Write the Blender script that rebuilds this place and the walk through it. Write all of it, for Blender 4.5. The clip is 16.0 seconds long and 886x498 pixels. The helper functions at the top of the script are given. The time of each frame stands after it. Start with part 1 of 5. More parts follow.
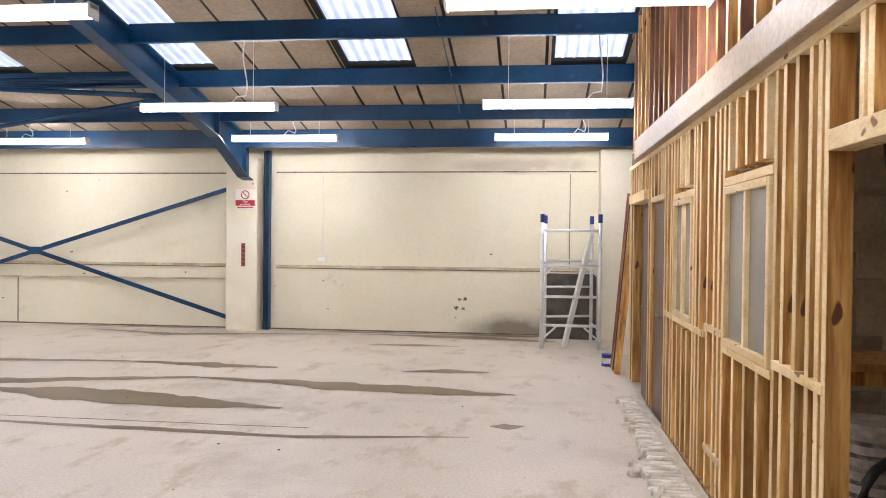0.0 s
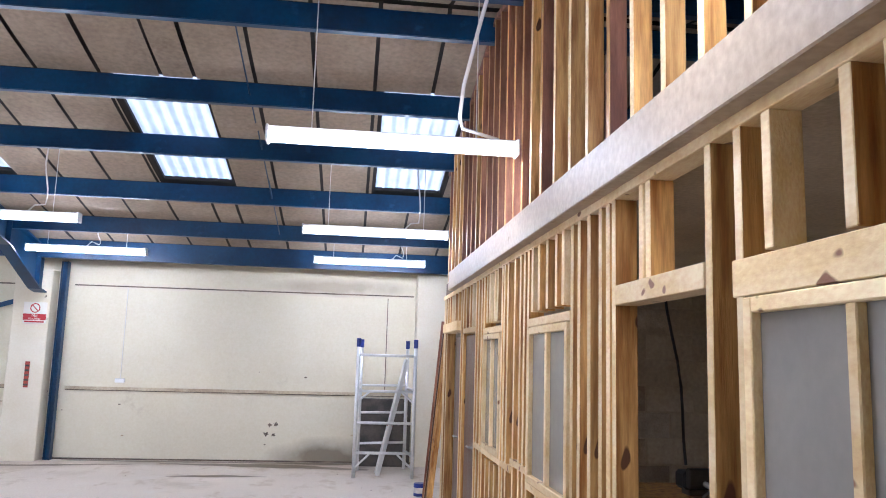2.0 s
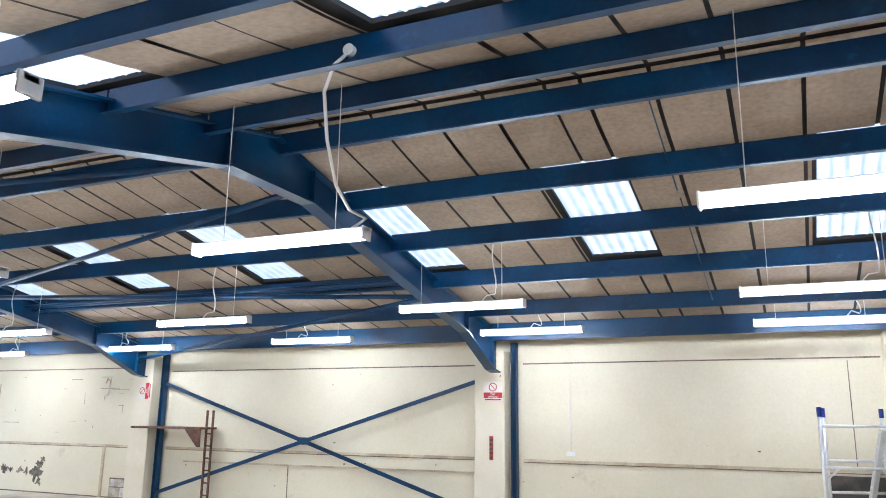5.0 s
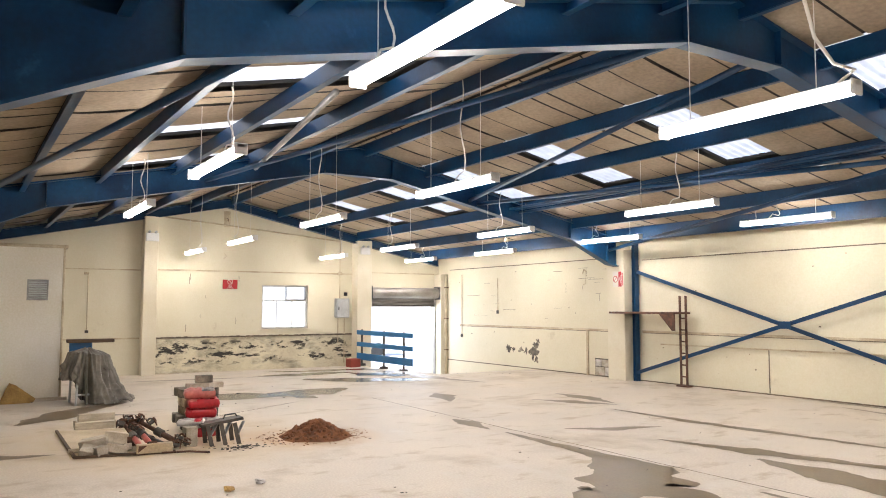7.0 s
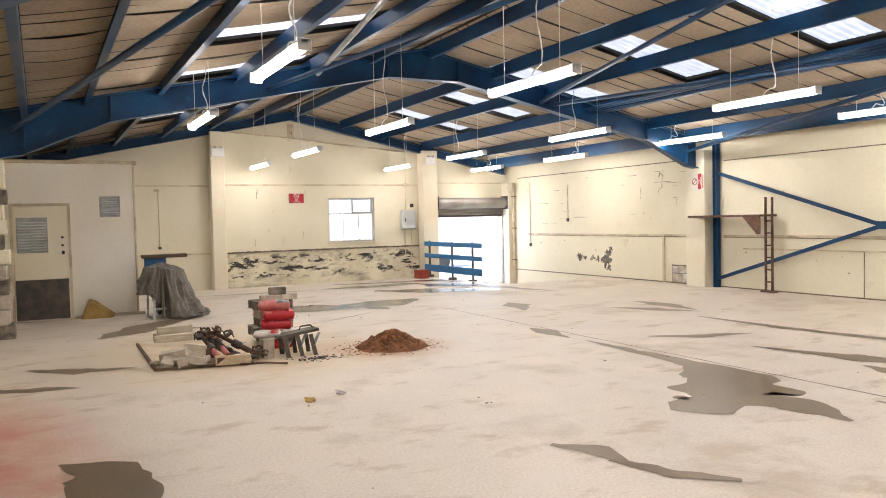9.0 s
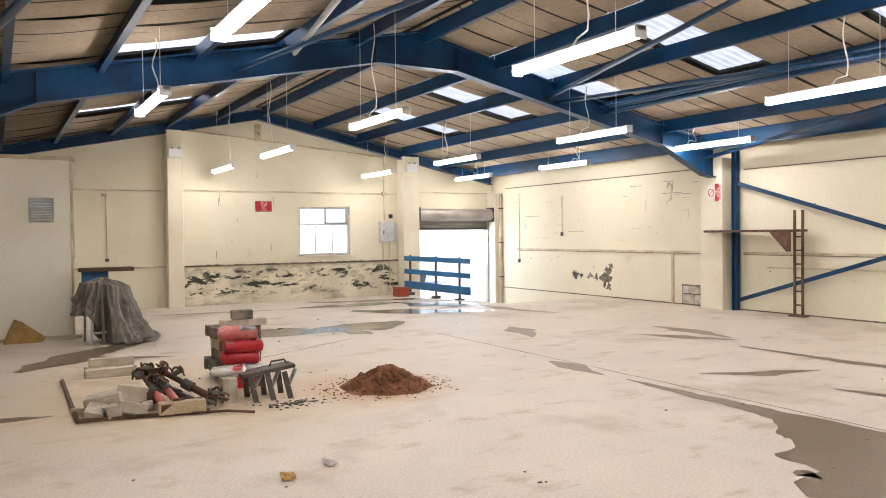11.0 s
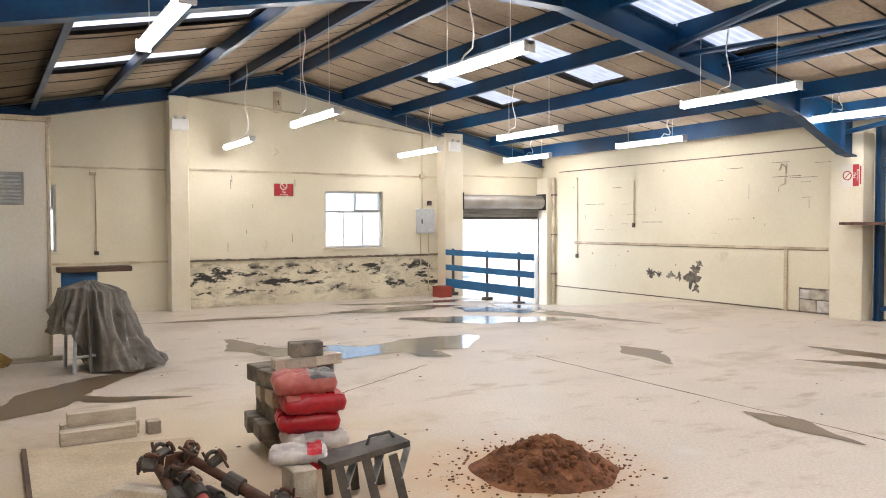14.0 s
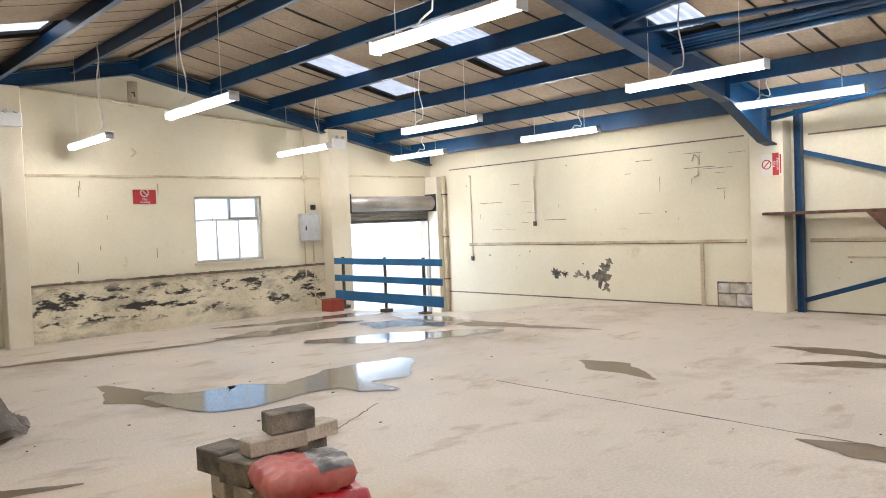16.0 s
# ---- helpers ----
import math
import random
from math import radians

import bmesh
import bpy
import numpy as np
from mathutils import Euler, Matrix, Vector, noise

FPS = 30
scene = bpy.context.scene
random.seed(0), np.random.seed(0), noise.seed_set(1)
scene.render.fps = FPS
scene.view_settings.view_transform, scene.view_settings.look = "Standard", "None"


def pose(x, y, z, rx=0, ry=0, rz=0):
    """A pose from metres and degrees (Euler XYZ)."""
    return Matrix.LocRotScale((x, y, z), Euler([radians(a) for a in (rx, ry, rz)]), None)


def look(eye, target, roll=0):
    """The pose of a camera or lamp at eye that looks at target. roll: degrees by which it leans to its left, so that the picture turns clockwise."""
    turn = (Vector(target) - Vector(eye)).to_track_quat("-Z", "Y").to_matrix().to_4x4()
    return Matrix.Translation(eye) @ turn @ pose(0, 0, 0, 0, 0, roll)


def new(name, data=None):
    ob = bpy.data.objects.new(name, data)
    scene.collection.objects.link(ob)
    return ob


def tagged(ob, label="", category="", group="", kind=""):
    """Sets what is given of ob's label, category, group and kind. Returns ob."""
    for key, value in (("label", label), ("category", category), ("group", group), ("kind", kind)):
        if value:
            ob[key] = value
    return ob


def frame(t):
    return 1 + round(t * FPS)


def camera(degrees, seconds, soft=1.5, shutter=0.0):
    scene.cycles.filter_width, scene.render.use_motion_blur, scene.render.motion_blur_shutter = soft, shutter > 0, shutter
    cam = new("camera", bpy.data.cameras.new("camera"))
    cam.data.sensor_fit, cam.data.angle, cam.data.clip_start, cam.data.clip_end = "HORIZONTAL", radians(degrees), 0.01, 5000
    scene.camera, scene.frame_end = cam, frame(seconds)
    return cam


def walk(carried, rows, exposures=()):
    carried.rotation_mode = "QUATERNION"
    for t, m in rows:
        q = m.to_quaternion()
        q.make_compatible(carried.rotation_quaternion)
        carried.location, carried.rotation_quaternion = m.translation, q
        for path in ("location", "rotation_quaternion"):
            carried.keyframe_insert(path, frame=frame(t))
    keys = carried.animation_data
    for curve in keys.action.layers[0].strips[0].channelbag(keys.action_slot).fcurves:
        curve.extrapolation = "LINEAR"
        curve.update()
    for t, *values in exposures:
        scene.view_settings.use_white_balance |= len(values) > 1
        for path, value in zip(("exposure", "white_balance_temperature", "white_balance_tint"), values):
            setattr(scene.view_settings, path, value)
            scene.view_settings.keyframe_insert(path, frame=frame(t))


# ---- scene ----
cam = camera(60.0, 16.0, soft=1.0)
PATH = [
    (0, (-0.092, -0.813, 1.673), (-0.323, 1.174, 1.645), 0.6),
    (0.5, (-0.059, -0.793, 1.67), (-0.105, 1.207, 1.671), 0.6),
    (1, (-0.053, -0.795, 1.673), (0.035, 1.202, 1.729), 0.8),
    (1.5, (-0.053, -0.806, 1.728), (0.121, 1.18, 1.884), 1.2),
    (2, (-0.056, -0.819, 1.781), (0.17, 1.148, 2.065), 1.7),
    (2.5, (-0.061, -0.827, 1.816), (0.177, 1.118, 2.213), 1.9),
    (3, (-0.058, -0.833, 1.828), (0.133, 1.098, 2.311), 1.8),
    (3.5, (-0.064, -0.833, 1.82), (0.001, 1.097, 2.34), 1.6),
    (4, (-0.105, -0.826, 1.813), (-0.278, 1.1, 2.324), 1.3),
    (4.5, (-0.142, -0.815, 1.817), (-0.623, 1.067, 2.295), 0.9),
    (5, (-0.195, -0.798, 1.825), (-1.006, 0.978, 2.259), 0.8),
    (5.2, (-0.21, -0.797, 1.821), (-1.152, 0.918, 2.236), 0.8),
    (7.3, (-0.339, -0.928, 1.723), (-2.072, 0.066, 1.827), -0.3),
    (7.5, (-0.356, -0.941, 1.713), (-2.109, 0.019, 1.786), -0.6),
    (8, (-0.408, -0.949, 1.683), (-2.187, -0.036, 1.687), -1.0),
    (8.5, (-0.513, -0.926, 1.662), (-2.295, -0.018, 1.617), -1.3),
    (9, (-0.82, -0.81, 1.653), (-2.589, 0.119, 1.575), -1.3),
    (9.2, (-0.989, -0.761, 1.652), (-2.752, 0.178, 1.566), -1.3),
    (11.5, (-3.319, -0.167, 1.567), (-5.041, 0.851, 1.534), -0.5),
    (12, (-3.834, -0.06, 1.562), (-5.554, 0.959, 1.524), -0.4),
    (12.5, (-4.404, 0.029, 1.562), (-6.124, 1.048, 1.511), -0.3),
    (13, (-4.969, 0.085, 1.572), (-6.694, 1.097, 1.513), -0.1),
    (13.5, (-5.519, 0.112, 1.583), (-7.242, 1.126, 1.518), -0.1),
    (14, (-6.082, 0.116, 1.598), (-7.796, 1.143, 1.532), -0.2),
    (14.5, (-6.617, 0.122, 1.604), (-8.309, 1.186, 1.537), -0.3),
    (15, (-7.114, 0.118, 1.617), (-8.78, 1.221, 1.549), -0.6),
    (15.5, (-7.572, 0.134, 1.629), (-9.156, 1.353, 1.556), -1.1),
    (16, (-7.984, 0.135, 1.635), (-9.455, 1.489, 1.568), -2.3),
]
walk(cam, [(t, look(eye, target, roll)) for t, eye, target, roll in PATH], exposures=[(0, 1.36, 5950, 16), (1.5, 1.3, 5550, 18), (2.5, 1.36, 4950, 18), (4.5, 1.42, 4950, 12), (5.2, 1.48, 5600, 10), (7.5, 1.48, 6500, 14), (9, 1.46, 6500, 14), (12.5, 1.38, 6300, 14), (15, 1.32, 6200, 14), (16, 1.24, 6150, 12)])

# ---- sky and sun: a bright overcast day ----
world = bpy.data.worlds.new("sky")
scene.world = world
world.use_nodes = True
wn = world.node_tree
sky = wn.nodes.new("ShaderNodeTexSky")
sky.sky_type = "NISHITA"
sky.sun_disc = False
sky.sun_elevation = radians(42)
sky.sun_rotation = radians(200)
wn.links.new(sky.outputs[0], wn.nodes["Background"].inputs[0])
wn.nodes["Background"].inputs[1].default_value = 0.15
sun_data = bpy.data.lights.new("sun", "SUN")
sun_data.energy, sun_data.angle, sun_data.color = 5.0, radians(6), (1, 0.96, 0.9)
sun = new("sun", sun_data)
sun.matrix_world = look((0, 0, 20), (0 - 3.0, 0 + 8.0, 20 - 7.5))
door_light = bpy.data.lights.new("doorway_daylight", "AREA")
door_light.shape, door_light.size, door_light.size_y = "RECTANGLE", 2.4, 0.75
door_light.energy, door_light.color = 17, (0.80, 0.90, 1.0)
door_lamp = new("doorway_daylight", door_light)
door_lamp.matrix_world = look((-22.1, 11.2, 1.3), (-19.5, 11.0, 0.55))
TUBE = 23.0   # brightness of the fluorescent diffusers

# ---- plan ----
NORTH, SOUTH, WEST, EAST = 12.6, -1.75, -21.9, 4.8
RIDGE_Y, RIDGE_Z, SLOPE = 5.45, 4.84, 0.21
FRAMES = (-21.68, -13.35, -5.05, 3.25)
STUD_X = 1.06


def roof_z(y):
    return RIDGE_Z - SLOPE * abs(y - RIDGE_Y)


def smooth(v):
    v = min(max(v, 0.0), 1.0)
    return v * v * (3 - 2 * v)


RAMP_Y = 9.55


def floor_z(x, y):
    dip = -0.1 * smooth((-17.0 - x) / 4.9)
    if y > RAMP_Y:
        dip = min(dip, -0.5 * smooth((-16.3 - x) / 5.6))
    return dip


# ---- materials ----
def mat(name, colour, rough=0.6, second=None, scale=3.0, fine=60.0, bump=0.15, metal=0.0, mix=0.5, stretch=(1, 1, 1), vary=0.0, spec=0.5, grain=0.35):
    m = bpy.data.materials.new(name)
    m.use_nodes = True
    nt = m.node_tree
    n, l = nt.nodes, nt.links
    b = n["Principled BSDF"]
    b.inputs["Roughness"].default_value, b.inputs["Metallic"].default_value = rough, metal
    b.inputs["Specular IOR Level"].default_value = spec
    second = second or tuple(c * 0.8 for c in colour)
    tc = n.new("ShaderNodeTexCoord")
    mp = n.new("ShaderNodeMapping")
    mp.inputs["Scale"].default_value = stretch
    info = n.new("ShaderNodeObjectInfo")
    shift = n.new("ShaderNodeVectorMath")
    shift.operation = "MULTIPLY_ADD"
    shift.inputs[1].default_value = (37, 23, 11)
    l.new(info.outputs["Random"], shift.inputs[0])
    l.new(tc.outputs["Object"], shift.inputs[2])
    l.new(shift.outputs[0], mp.inputs[0])
    big, small = n.new("ShaderNodeTexNoise"), n.new("ShaderNodeTexNoise")
    for node, sc, det in ((big, scale, 5), (small, fine, 4)):
        node.inputs["Scale"].default_value, node.inputs["Detail"].default_value = sc, det
        l.new(mp.outputs[0], node.inputs["Vector"])
    ramp = n.new("ShaderNodeValToRGB")
    ramp.color_ramp.elements[0].position, ramp.color_ramp.elements[1].position = 0.5 - 0.25 * mix, 0.5 + 0.25 * mix
    ramp.color_ramp.elements[0].color, ramp.color_ramp.elements[1].color = (*second, 1), (*colour, 1)
    l.new(big.outputs[0], ramp.inputs[0])
    mul = n.new("ShaderNodeMix")
    mul.data_type, mul.blend_type = "RGBA", "OVERLAY"
    mul.inputs[0].default_value = grain
    l.new(ramp.outputs[0], mul.inputs[6])
    l.new(small.outputs[0], mul.inputs[7])
    out = mul.outputs[2]
    if vary:
        hsv = n.new("ShaderNodeHueSaturation")
        mr = n.new("ShaderNodeMapRange")
        mr.inputs[3].default_value, mr.inputs[4].default_value = 1 - vary, 1 + vary
        l.new(info.outputs["Random"], mr.inputs[0])
        l.new(mr.outputs[0], hsv.inputs["Value"])
        l.new(out, hsv.inputs["Color"])
        out = hsv.outputs[0]
    l.new(out, b.inputs["Base Color"])
    rr = n.new("ShaderNodeMapRange")
    rr.inputs[3].default_value, rr.inputs[4].default_value = max(rough - 0.12, 0.02), min(rough + 0.12, 1)
    l.new(big.outputs[0], rr.inputs[0])
    l.new(rr.outputs[0], b.inputs["Roughness"])
    bp = n.new("ShaderNodeBump")
    bp.inputs["Strength"].default_value, bp.inputs["Distance"].default_value = bump, 0.01
    l.new(small.outputs[0], bp.inputs["Height"])
    l.new(bp.outputs[0], b.inputs["Normal"])
    return m


def stain(m, colour, scale, lo, hi, stretch=(1, 1, 1), detail=8.0, offset=(0, 0, 0), zband=None, rough=None):
    """Patches of a second surface over a material, with ragged edges of their own."""
    nt = m.node_tree
    n, l = nt.nodes, nt.links
    b = n["Principled BSDF"]
    src = b.inputs["Base Color"].links[0].from_socket
    tc, mp, no = n.new("ShaderNodeTexCoord"), n.new("ShaderNodeMapping"), n.new("ShaderNodeTexNoise")
    mp.inputs["Scale"].default_value, mp.inputs["Location"].default_value = stretch, offset
    no.inputs["Scale"].default_value, no.inputs["Detail"].default_value = scale, detail
    no.inputs["Roughness"].default_value = 0.65
    l.new(tc.outputs["Object"], mp.inputs[0])
    l.new(mp.outputs[0], no.inputs["Vector"])
    ramp = n.new("ShaderNodeMapRange")
    ramp.inputs[1].default_value, ramp.inputs[2].default_value = lo, hi
    l.new(no.outputs[0], ramp.inputs[0])
    fac = ramp.outputs[0]
    if zband:
        sep = n.new("ShaderNodeSeparateXYZ")
        l.new(tc.outputs["Object"], sep.inputs[0])
        for a, c in zband:
            r2, mm = n.new("ShaderNodeMapRange"), n.new("ShaderNodeMath")
            r2.inputs[1].default_value, r2.inputs[2].default_value = a, c
            mm.operation = "MULTIPLY"
            l.new(sep.outputs[2], r2.inputs[0])
            l.new(r2.outputs[0], mm.inputs[0])
            l.new(fac, mm.inputs[1])
            fac = mm.outputs[0]
    mx = n.new("ShaderNodeMix")
    mx.data_type = "RGBA"
    l.new(fac, mx.inputs[0])
    l.new(src, mx.inputs[6])
    mx.inputs[7].default_value = (*colour, 1)
    l.new(mx.outputs[2], b.inputs["Base Color"])
    return m


def plain(name, colour, rough=0.5, metal=0.0):
    m = bpy.data.materials.new(name)
    m.use_nodes = True
    b = m.node_tree.nodes["Principled BSDF"]
    b.inputs["Base Color"].default_value, b.inputs["Roughness"].default_value, b.inputs["Metallic"].default_value = (*colour, 1), rough, metal
    return m


def glow(name, colour, strength):
    m = plain(name, (0.8, 0.8, 0.8))
    b = m.node_tree.nodes["Principled BSDF"]
    b.inputs["Emission Color"].default_value, b.inputs["Emission Strength"].default_value = (*colour, 1), strength
    return m


M = {}
M["concrete"] = mat("concrete", (0.62, 0.54, 0.45), 0.52, (0.50, 0.44, 0.375), 0.9, 45, 0.05, mix=1.1)
stain(M["concrete"], (0.33, 0.26, 0.185), 0.55, 0.54, 0.74)
stain(M["concrete"], (0.42, 0.34, 0.25), 2.6, 0.55, 0.66, offset=(2, 5, 0), stretch=(1, 0.5, 1))
stain(M["concrete"], (0.58, 0.53, 0.47), 1.7, 0.56, 0.72, offset=(4, 9, 0))
stain(M["concrete"], (0.22, 0.18, 0.14), 9.0, 0.70, 0.76, offset=(1, 2, 0))
def blotch(m, centre, radii, colour, most=0.85):
    """One ragged worn or dirty area of a surface."""
    nt = m.node_tree
    n, l = nt.nodes, nt.links
    b = n["Principled BSDF"]
    src = b.inputs["Base Color"].links[0].from_socket
    tc, mp, gr, no, ad, mr, mx = (n.new("ShaderNode" + k) for k in ("TexCoord", "Mapping", "TexGradient", "TexNoise", "Math", "MapRange", "Mix"))
    gr.gradient_type = "SPHERICAL"
    mp.inputs["Scale"].default_value = tuple(1 / v for v in radii)
    mp.inputs["Location"].default_value = tuple(-c / v for c, v in zip(centre, radii))
    no.inputs["Scale"].default_value, no.inputs["Detail"].default_value = 2.2, 8
    l.new(tc.outputs["Object"], mp.inputs[0])
    l.new(mp.outputs[0], gr.inputs[0])
    l.new(tc.outputs["Object"], no.inputs["Vector"])
    ad.operation = "MULTIPLY"
    l.new(gr.outputs[1], ad.inputs[0])
    l.new(no.outputs[0], ad.inputs[1])
    mr.inputs[1].default_value, mr.inputs[2].default_value, mr.inputs[4].default_value = 0.05, 0.32, most
    l.new(ad.outputs[0], mr.inputs[0])
    mx.data_type = "RGBA"
    l.new(mr.outputs[0], mx.inputs[0])
    l.new(src, mx.inputs[6])
    mx.inputs[7].default_value = (*colour, 1)
    l.new(mx.outputs[2], b.inputs["Base Color"])


blotch(M["concrete"], (-6.9, -1.9, 0), (3.6, 1.9, 5), (0.44, 0.17, 0.13))
blotch(M["concrete"], (-11.0, 1.4, 0), (3.2, 2.6, 5), (0.52, 0.40, 0.24), 0.7)
blotch(M["concrete"], (-10.0, 3.1, 0), (1.1, 1.2, 5), (0.48, 0.30, 0.15), 0.8)
M["cream"] = mat("cream_paint", (0.72, 0.67, 0.52), 0.65, (0.66, 0.60, 0.45), 0.8, 30, 0.1, mix=0.9, grain=0.15)
stain(M["cream"], (0.45, 0.38, 0.26), 1.3, 0.66, 0.82)
stain(M["cream"], (0.10, 0.08, 0.06), 5.0, 0.735, 0.75, offset=(3, 1, 7))
blotch(M["cream"], (-0.3, 12.6, 0.0), (1.3, 3, 0.5), (0.13, 0.10, 0.06), 0.8)
blotch(M["cream"], (-0.2, 12.6, 2.95), (1.6, 3, 0.2), (0.35, 0.29, 0.20), 0.7)
M["pier"] = mat("pier_paint", (0.74, 0.69, 0.56), 0.6, (0.68, 0.61, 0.46), 1.2, 30, 0.1, grain=0.15)
stain(M["pier"], (0.16, 0.13, 0.10), 6.0, 0.70, 0.73, offset=(5, 5, 1))
M["flaking"] = mat("flaking_paint", (0.70, 0.64, 0.48), 0.75, (0.58, 0.52, 0.38), 1.4, 25, 0.25)
stain(M["flaking"], (0.20, 0.17, 0.12), 1.6, 0.50, 0.72, stretch=(1, 0.8, 1.6))
stain(M["flaking"], (0.035, 0.03, 0.025), 3.1, 0.525, 0.585, stretch=(1, 0.8, 2.2), offset=(0, 2.3, 0), zband=((0.05, 0.2), (0.86, 0.7)))
M["bluewhite"] = mat("pale_paint", (0.80, 0.77, 0.70), 0.6, (0.75, 0.71, 0.61), 1.0, 30, 0.1)
M["trim"] = mat("cream_trim", (0.62, 0.54, 0.38), 0.6, (0.42, 0.33, 0.22), 2.5, 40, 0.15)
M["joint"] = mat("dark_joint", (0.10, 0.08, 0.06), 0.8, (0.22, 0.17, 0.12), 3.0)
M["blue"] = mat("blue_steel", (0.001, 0.042, 0.115), 0.36, (0.001, 0.022, 0.066), 1.5, 25, 0.08, spec=0.4)
stain(M["blue"], (0.02, 0.09, 0.20), 4.0, 0.62, 0.8)
M["bluerail"] = mat("blue_rail", (0.015, 0.16, 0.36), 0.45, (0.01, 0.11, 0.26), 2.5)
M["liner"] = mat("roof_board", (0.40, 0.325, 0.24), 0.85, (0.26, 0.20, 0.14), 0.9, 20, 0.15, mix=1.0)
stain(M["liner"], (0.22, 0.16, 0.11), 1.1, 0.58, 0.75, offset=(7, 0, 0))
M["sheet"] = mat("roof_sheet", (0.022, 0.02, 0.018), 0.9)
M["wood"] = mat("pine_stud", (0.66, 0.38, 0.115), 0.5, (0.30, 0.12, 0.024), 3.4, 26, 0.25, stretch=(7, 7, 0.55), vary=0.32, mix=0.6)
stain(M["wood"], (0.09, 0.03, 0.01), 6.5, 0.675, 0.71, stretch=(1.6, 1.6, 1.0), detail=1.0)
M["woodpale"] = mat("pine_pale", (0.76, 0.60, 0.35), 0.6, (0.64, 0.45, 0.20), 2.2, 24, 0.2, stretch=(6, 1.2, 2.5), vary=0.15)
stain(M["woodpale"], (0.20, 0.08, 0.03), 6.5, 0.68, 0.71, stretch=(1.6, 1.0, 1.6), detail=1.0)
M["woodred"] = mat("red_stud", (0.34, 0.15, 0.085), 0.6, (0.17, 0.065, 0.038), 2.2, 24, 0.2, stretch=(6, 6, 0.7), vary=0.35)
M["beam"] = mat("grey_fascia", (0.41, 0.325, 0.235), 0.5, (0.34, 0.265, 0.185), 1.2, 30, 0.04, spec=0.25)
stain(M["beam"], (0.2, 0.14, 0.09), 7, 0.66, 0.71)
M["door"] = mat("brown_door", (0.11, 0.045, 0.02), 0.4, (0.07, 0.028, 0.012), 3, 25, 0.1, stretch=(6, 6, 0.8))
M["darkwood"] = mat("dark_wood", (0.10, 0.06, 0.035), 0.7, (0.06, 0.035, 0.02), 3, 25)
M["alu"] = mat("aluminium", (0.78, 0.78, 0.77), 0.35, (0.66, 0.66, 0.66), 6, 60, 0.05, metal=0.55)
M["steel"] = mat("grey_steel", (0.40, 0.40, 0.39), 0.45, (0.28, 0.28, 0.27), 4, 50, 0.1, metal=0.5)
M["shutter"] = mat("shutter_steel", (0.36, 0.34, 0.32), 0.45, (0.25, 0.23, 0.21), 2, 40, 0.08, metal=0.4)
M["rust"] = mat("rusty_steel", (0.16, 0.075, 0.045), 0.75, (0.06, 0.03, 0.02), 8, 60, 0.3)
M["bluesteel"] = mat("faded_blue_steel", (0.07, 0.10, 0.11), 0.5, (0.04, 0.05, 0.05), 7, 50, 0.2, metal=0.2)
M["darksteel"] = mat("dark_steel", (0.055, 0.05, 0.045), 0.5, (0.10, 0.085, 0.07), 6, 50, 0.2, metal=0.3)
M["block"] = mat("concrete_block", (0.24, 0.205, 0.16), 0.9, (0.09, 0.08, 0.07), 9, 90, 0.6, vary=0.3)
M["blockpale"] = mat("pale_block", (0.60, 0.54, 0.45), 0.85, (0.40, 0.34, 0.26), 6, 70, 0.4, vary=0.2)
M["timber"] = mat("grey_timber", (0.58, 0.52, 0.42), 0.75, (0.44, 0.38, 0.29), 4, 40, 0.2, stretch=(5, 1, 5))
M["ply"] = mat("dusty_board", (0.58, 0.48, 0.34), 0.75, (0.44, 0.35, 0.23), 1.6, 50, 0.15)
M["sand"] = mat("red_sand", (0.26, 0.105, 0.042), 0.95, (0.12, 0.045, 0.018), 7, 90, 0.9)
M["sanddust"] = mat("sand_dust", (0.44, 0.32, 0.20), 0.9, (0.50, 0.41, 0.31), 5, 60, 0.2)
M["redbag"] = mat("red_bag", (0.48, 0.016, 0.025), 0.3, (0.36, 0.010, 0.018), 5, 30, 0.2)
M["pinkbag"] = mat("dusty_red_bag", (0.50, 0.16, 0.13), 0.4, (0.42, 0.08, 0.07), 5, 30, 0.2)
M["greybag"] = mat("grey_bag", (0.34, 0.32, 0.30), 0.35, (0.10, 0.10, 0.10), 9, 30, 0.2, mix=0.3)
M["whitebag"] = mat("white_bag", (0.62, 0.58, 0.54), 0.4, (0.40, 0.36, 0.34), 8, 30, 0.2, mix=0.4)
M["tarp"] = mat("grey_tarpaulin", (0.22, 0.20, 0.165), 0.33, (0.09, 0.08, 0.065), 5, 30, 0.3, mix=1.0)
M["card"] = mat("cardboard", (0.42, 0.27, 0.09), 0.8, (0.30, 0.18, 0.06), 4, 40)
M["wet"] = mat("wet_concrete", (0.19, 0.135, 0.08), 0.34, (0.11, 0.078, 0.045), 1.6, 40, 0.05, spec=0.22, mix=1.0)
M["water"] = mat("standing_water", (0.17, 0.155, 0.14), 0.13, (0.14, 0.125, 0.11), 2.5, 30, 0.0, spec=1.0)
M["black"] = plain("black_plastic", (0.015, 0.015, 0.017), 0.4)
M["grey"] = mat("grey_box", (0.50, 0.52, 0.53), 0.4, (0.42, 0.44, 0.45), 5)
M["white"] = mat("white_enamel", (0.80, 0.80, 0.79), 0.35, (0.74, 0.74, 0.73), 5, 40, 0.03)
M["upvc"] = mat("white_frame", (0.62, 0.60, 0.56), 0.4, (0.5, 0.47, 0.42), 4)
M["bluecap"] = plain("blue_plastic", (0.012, 0.03, 0.22), 0.4)
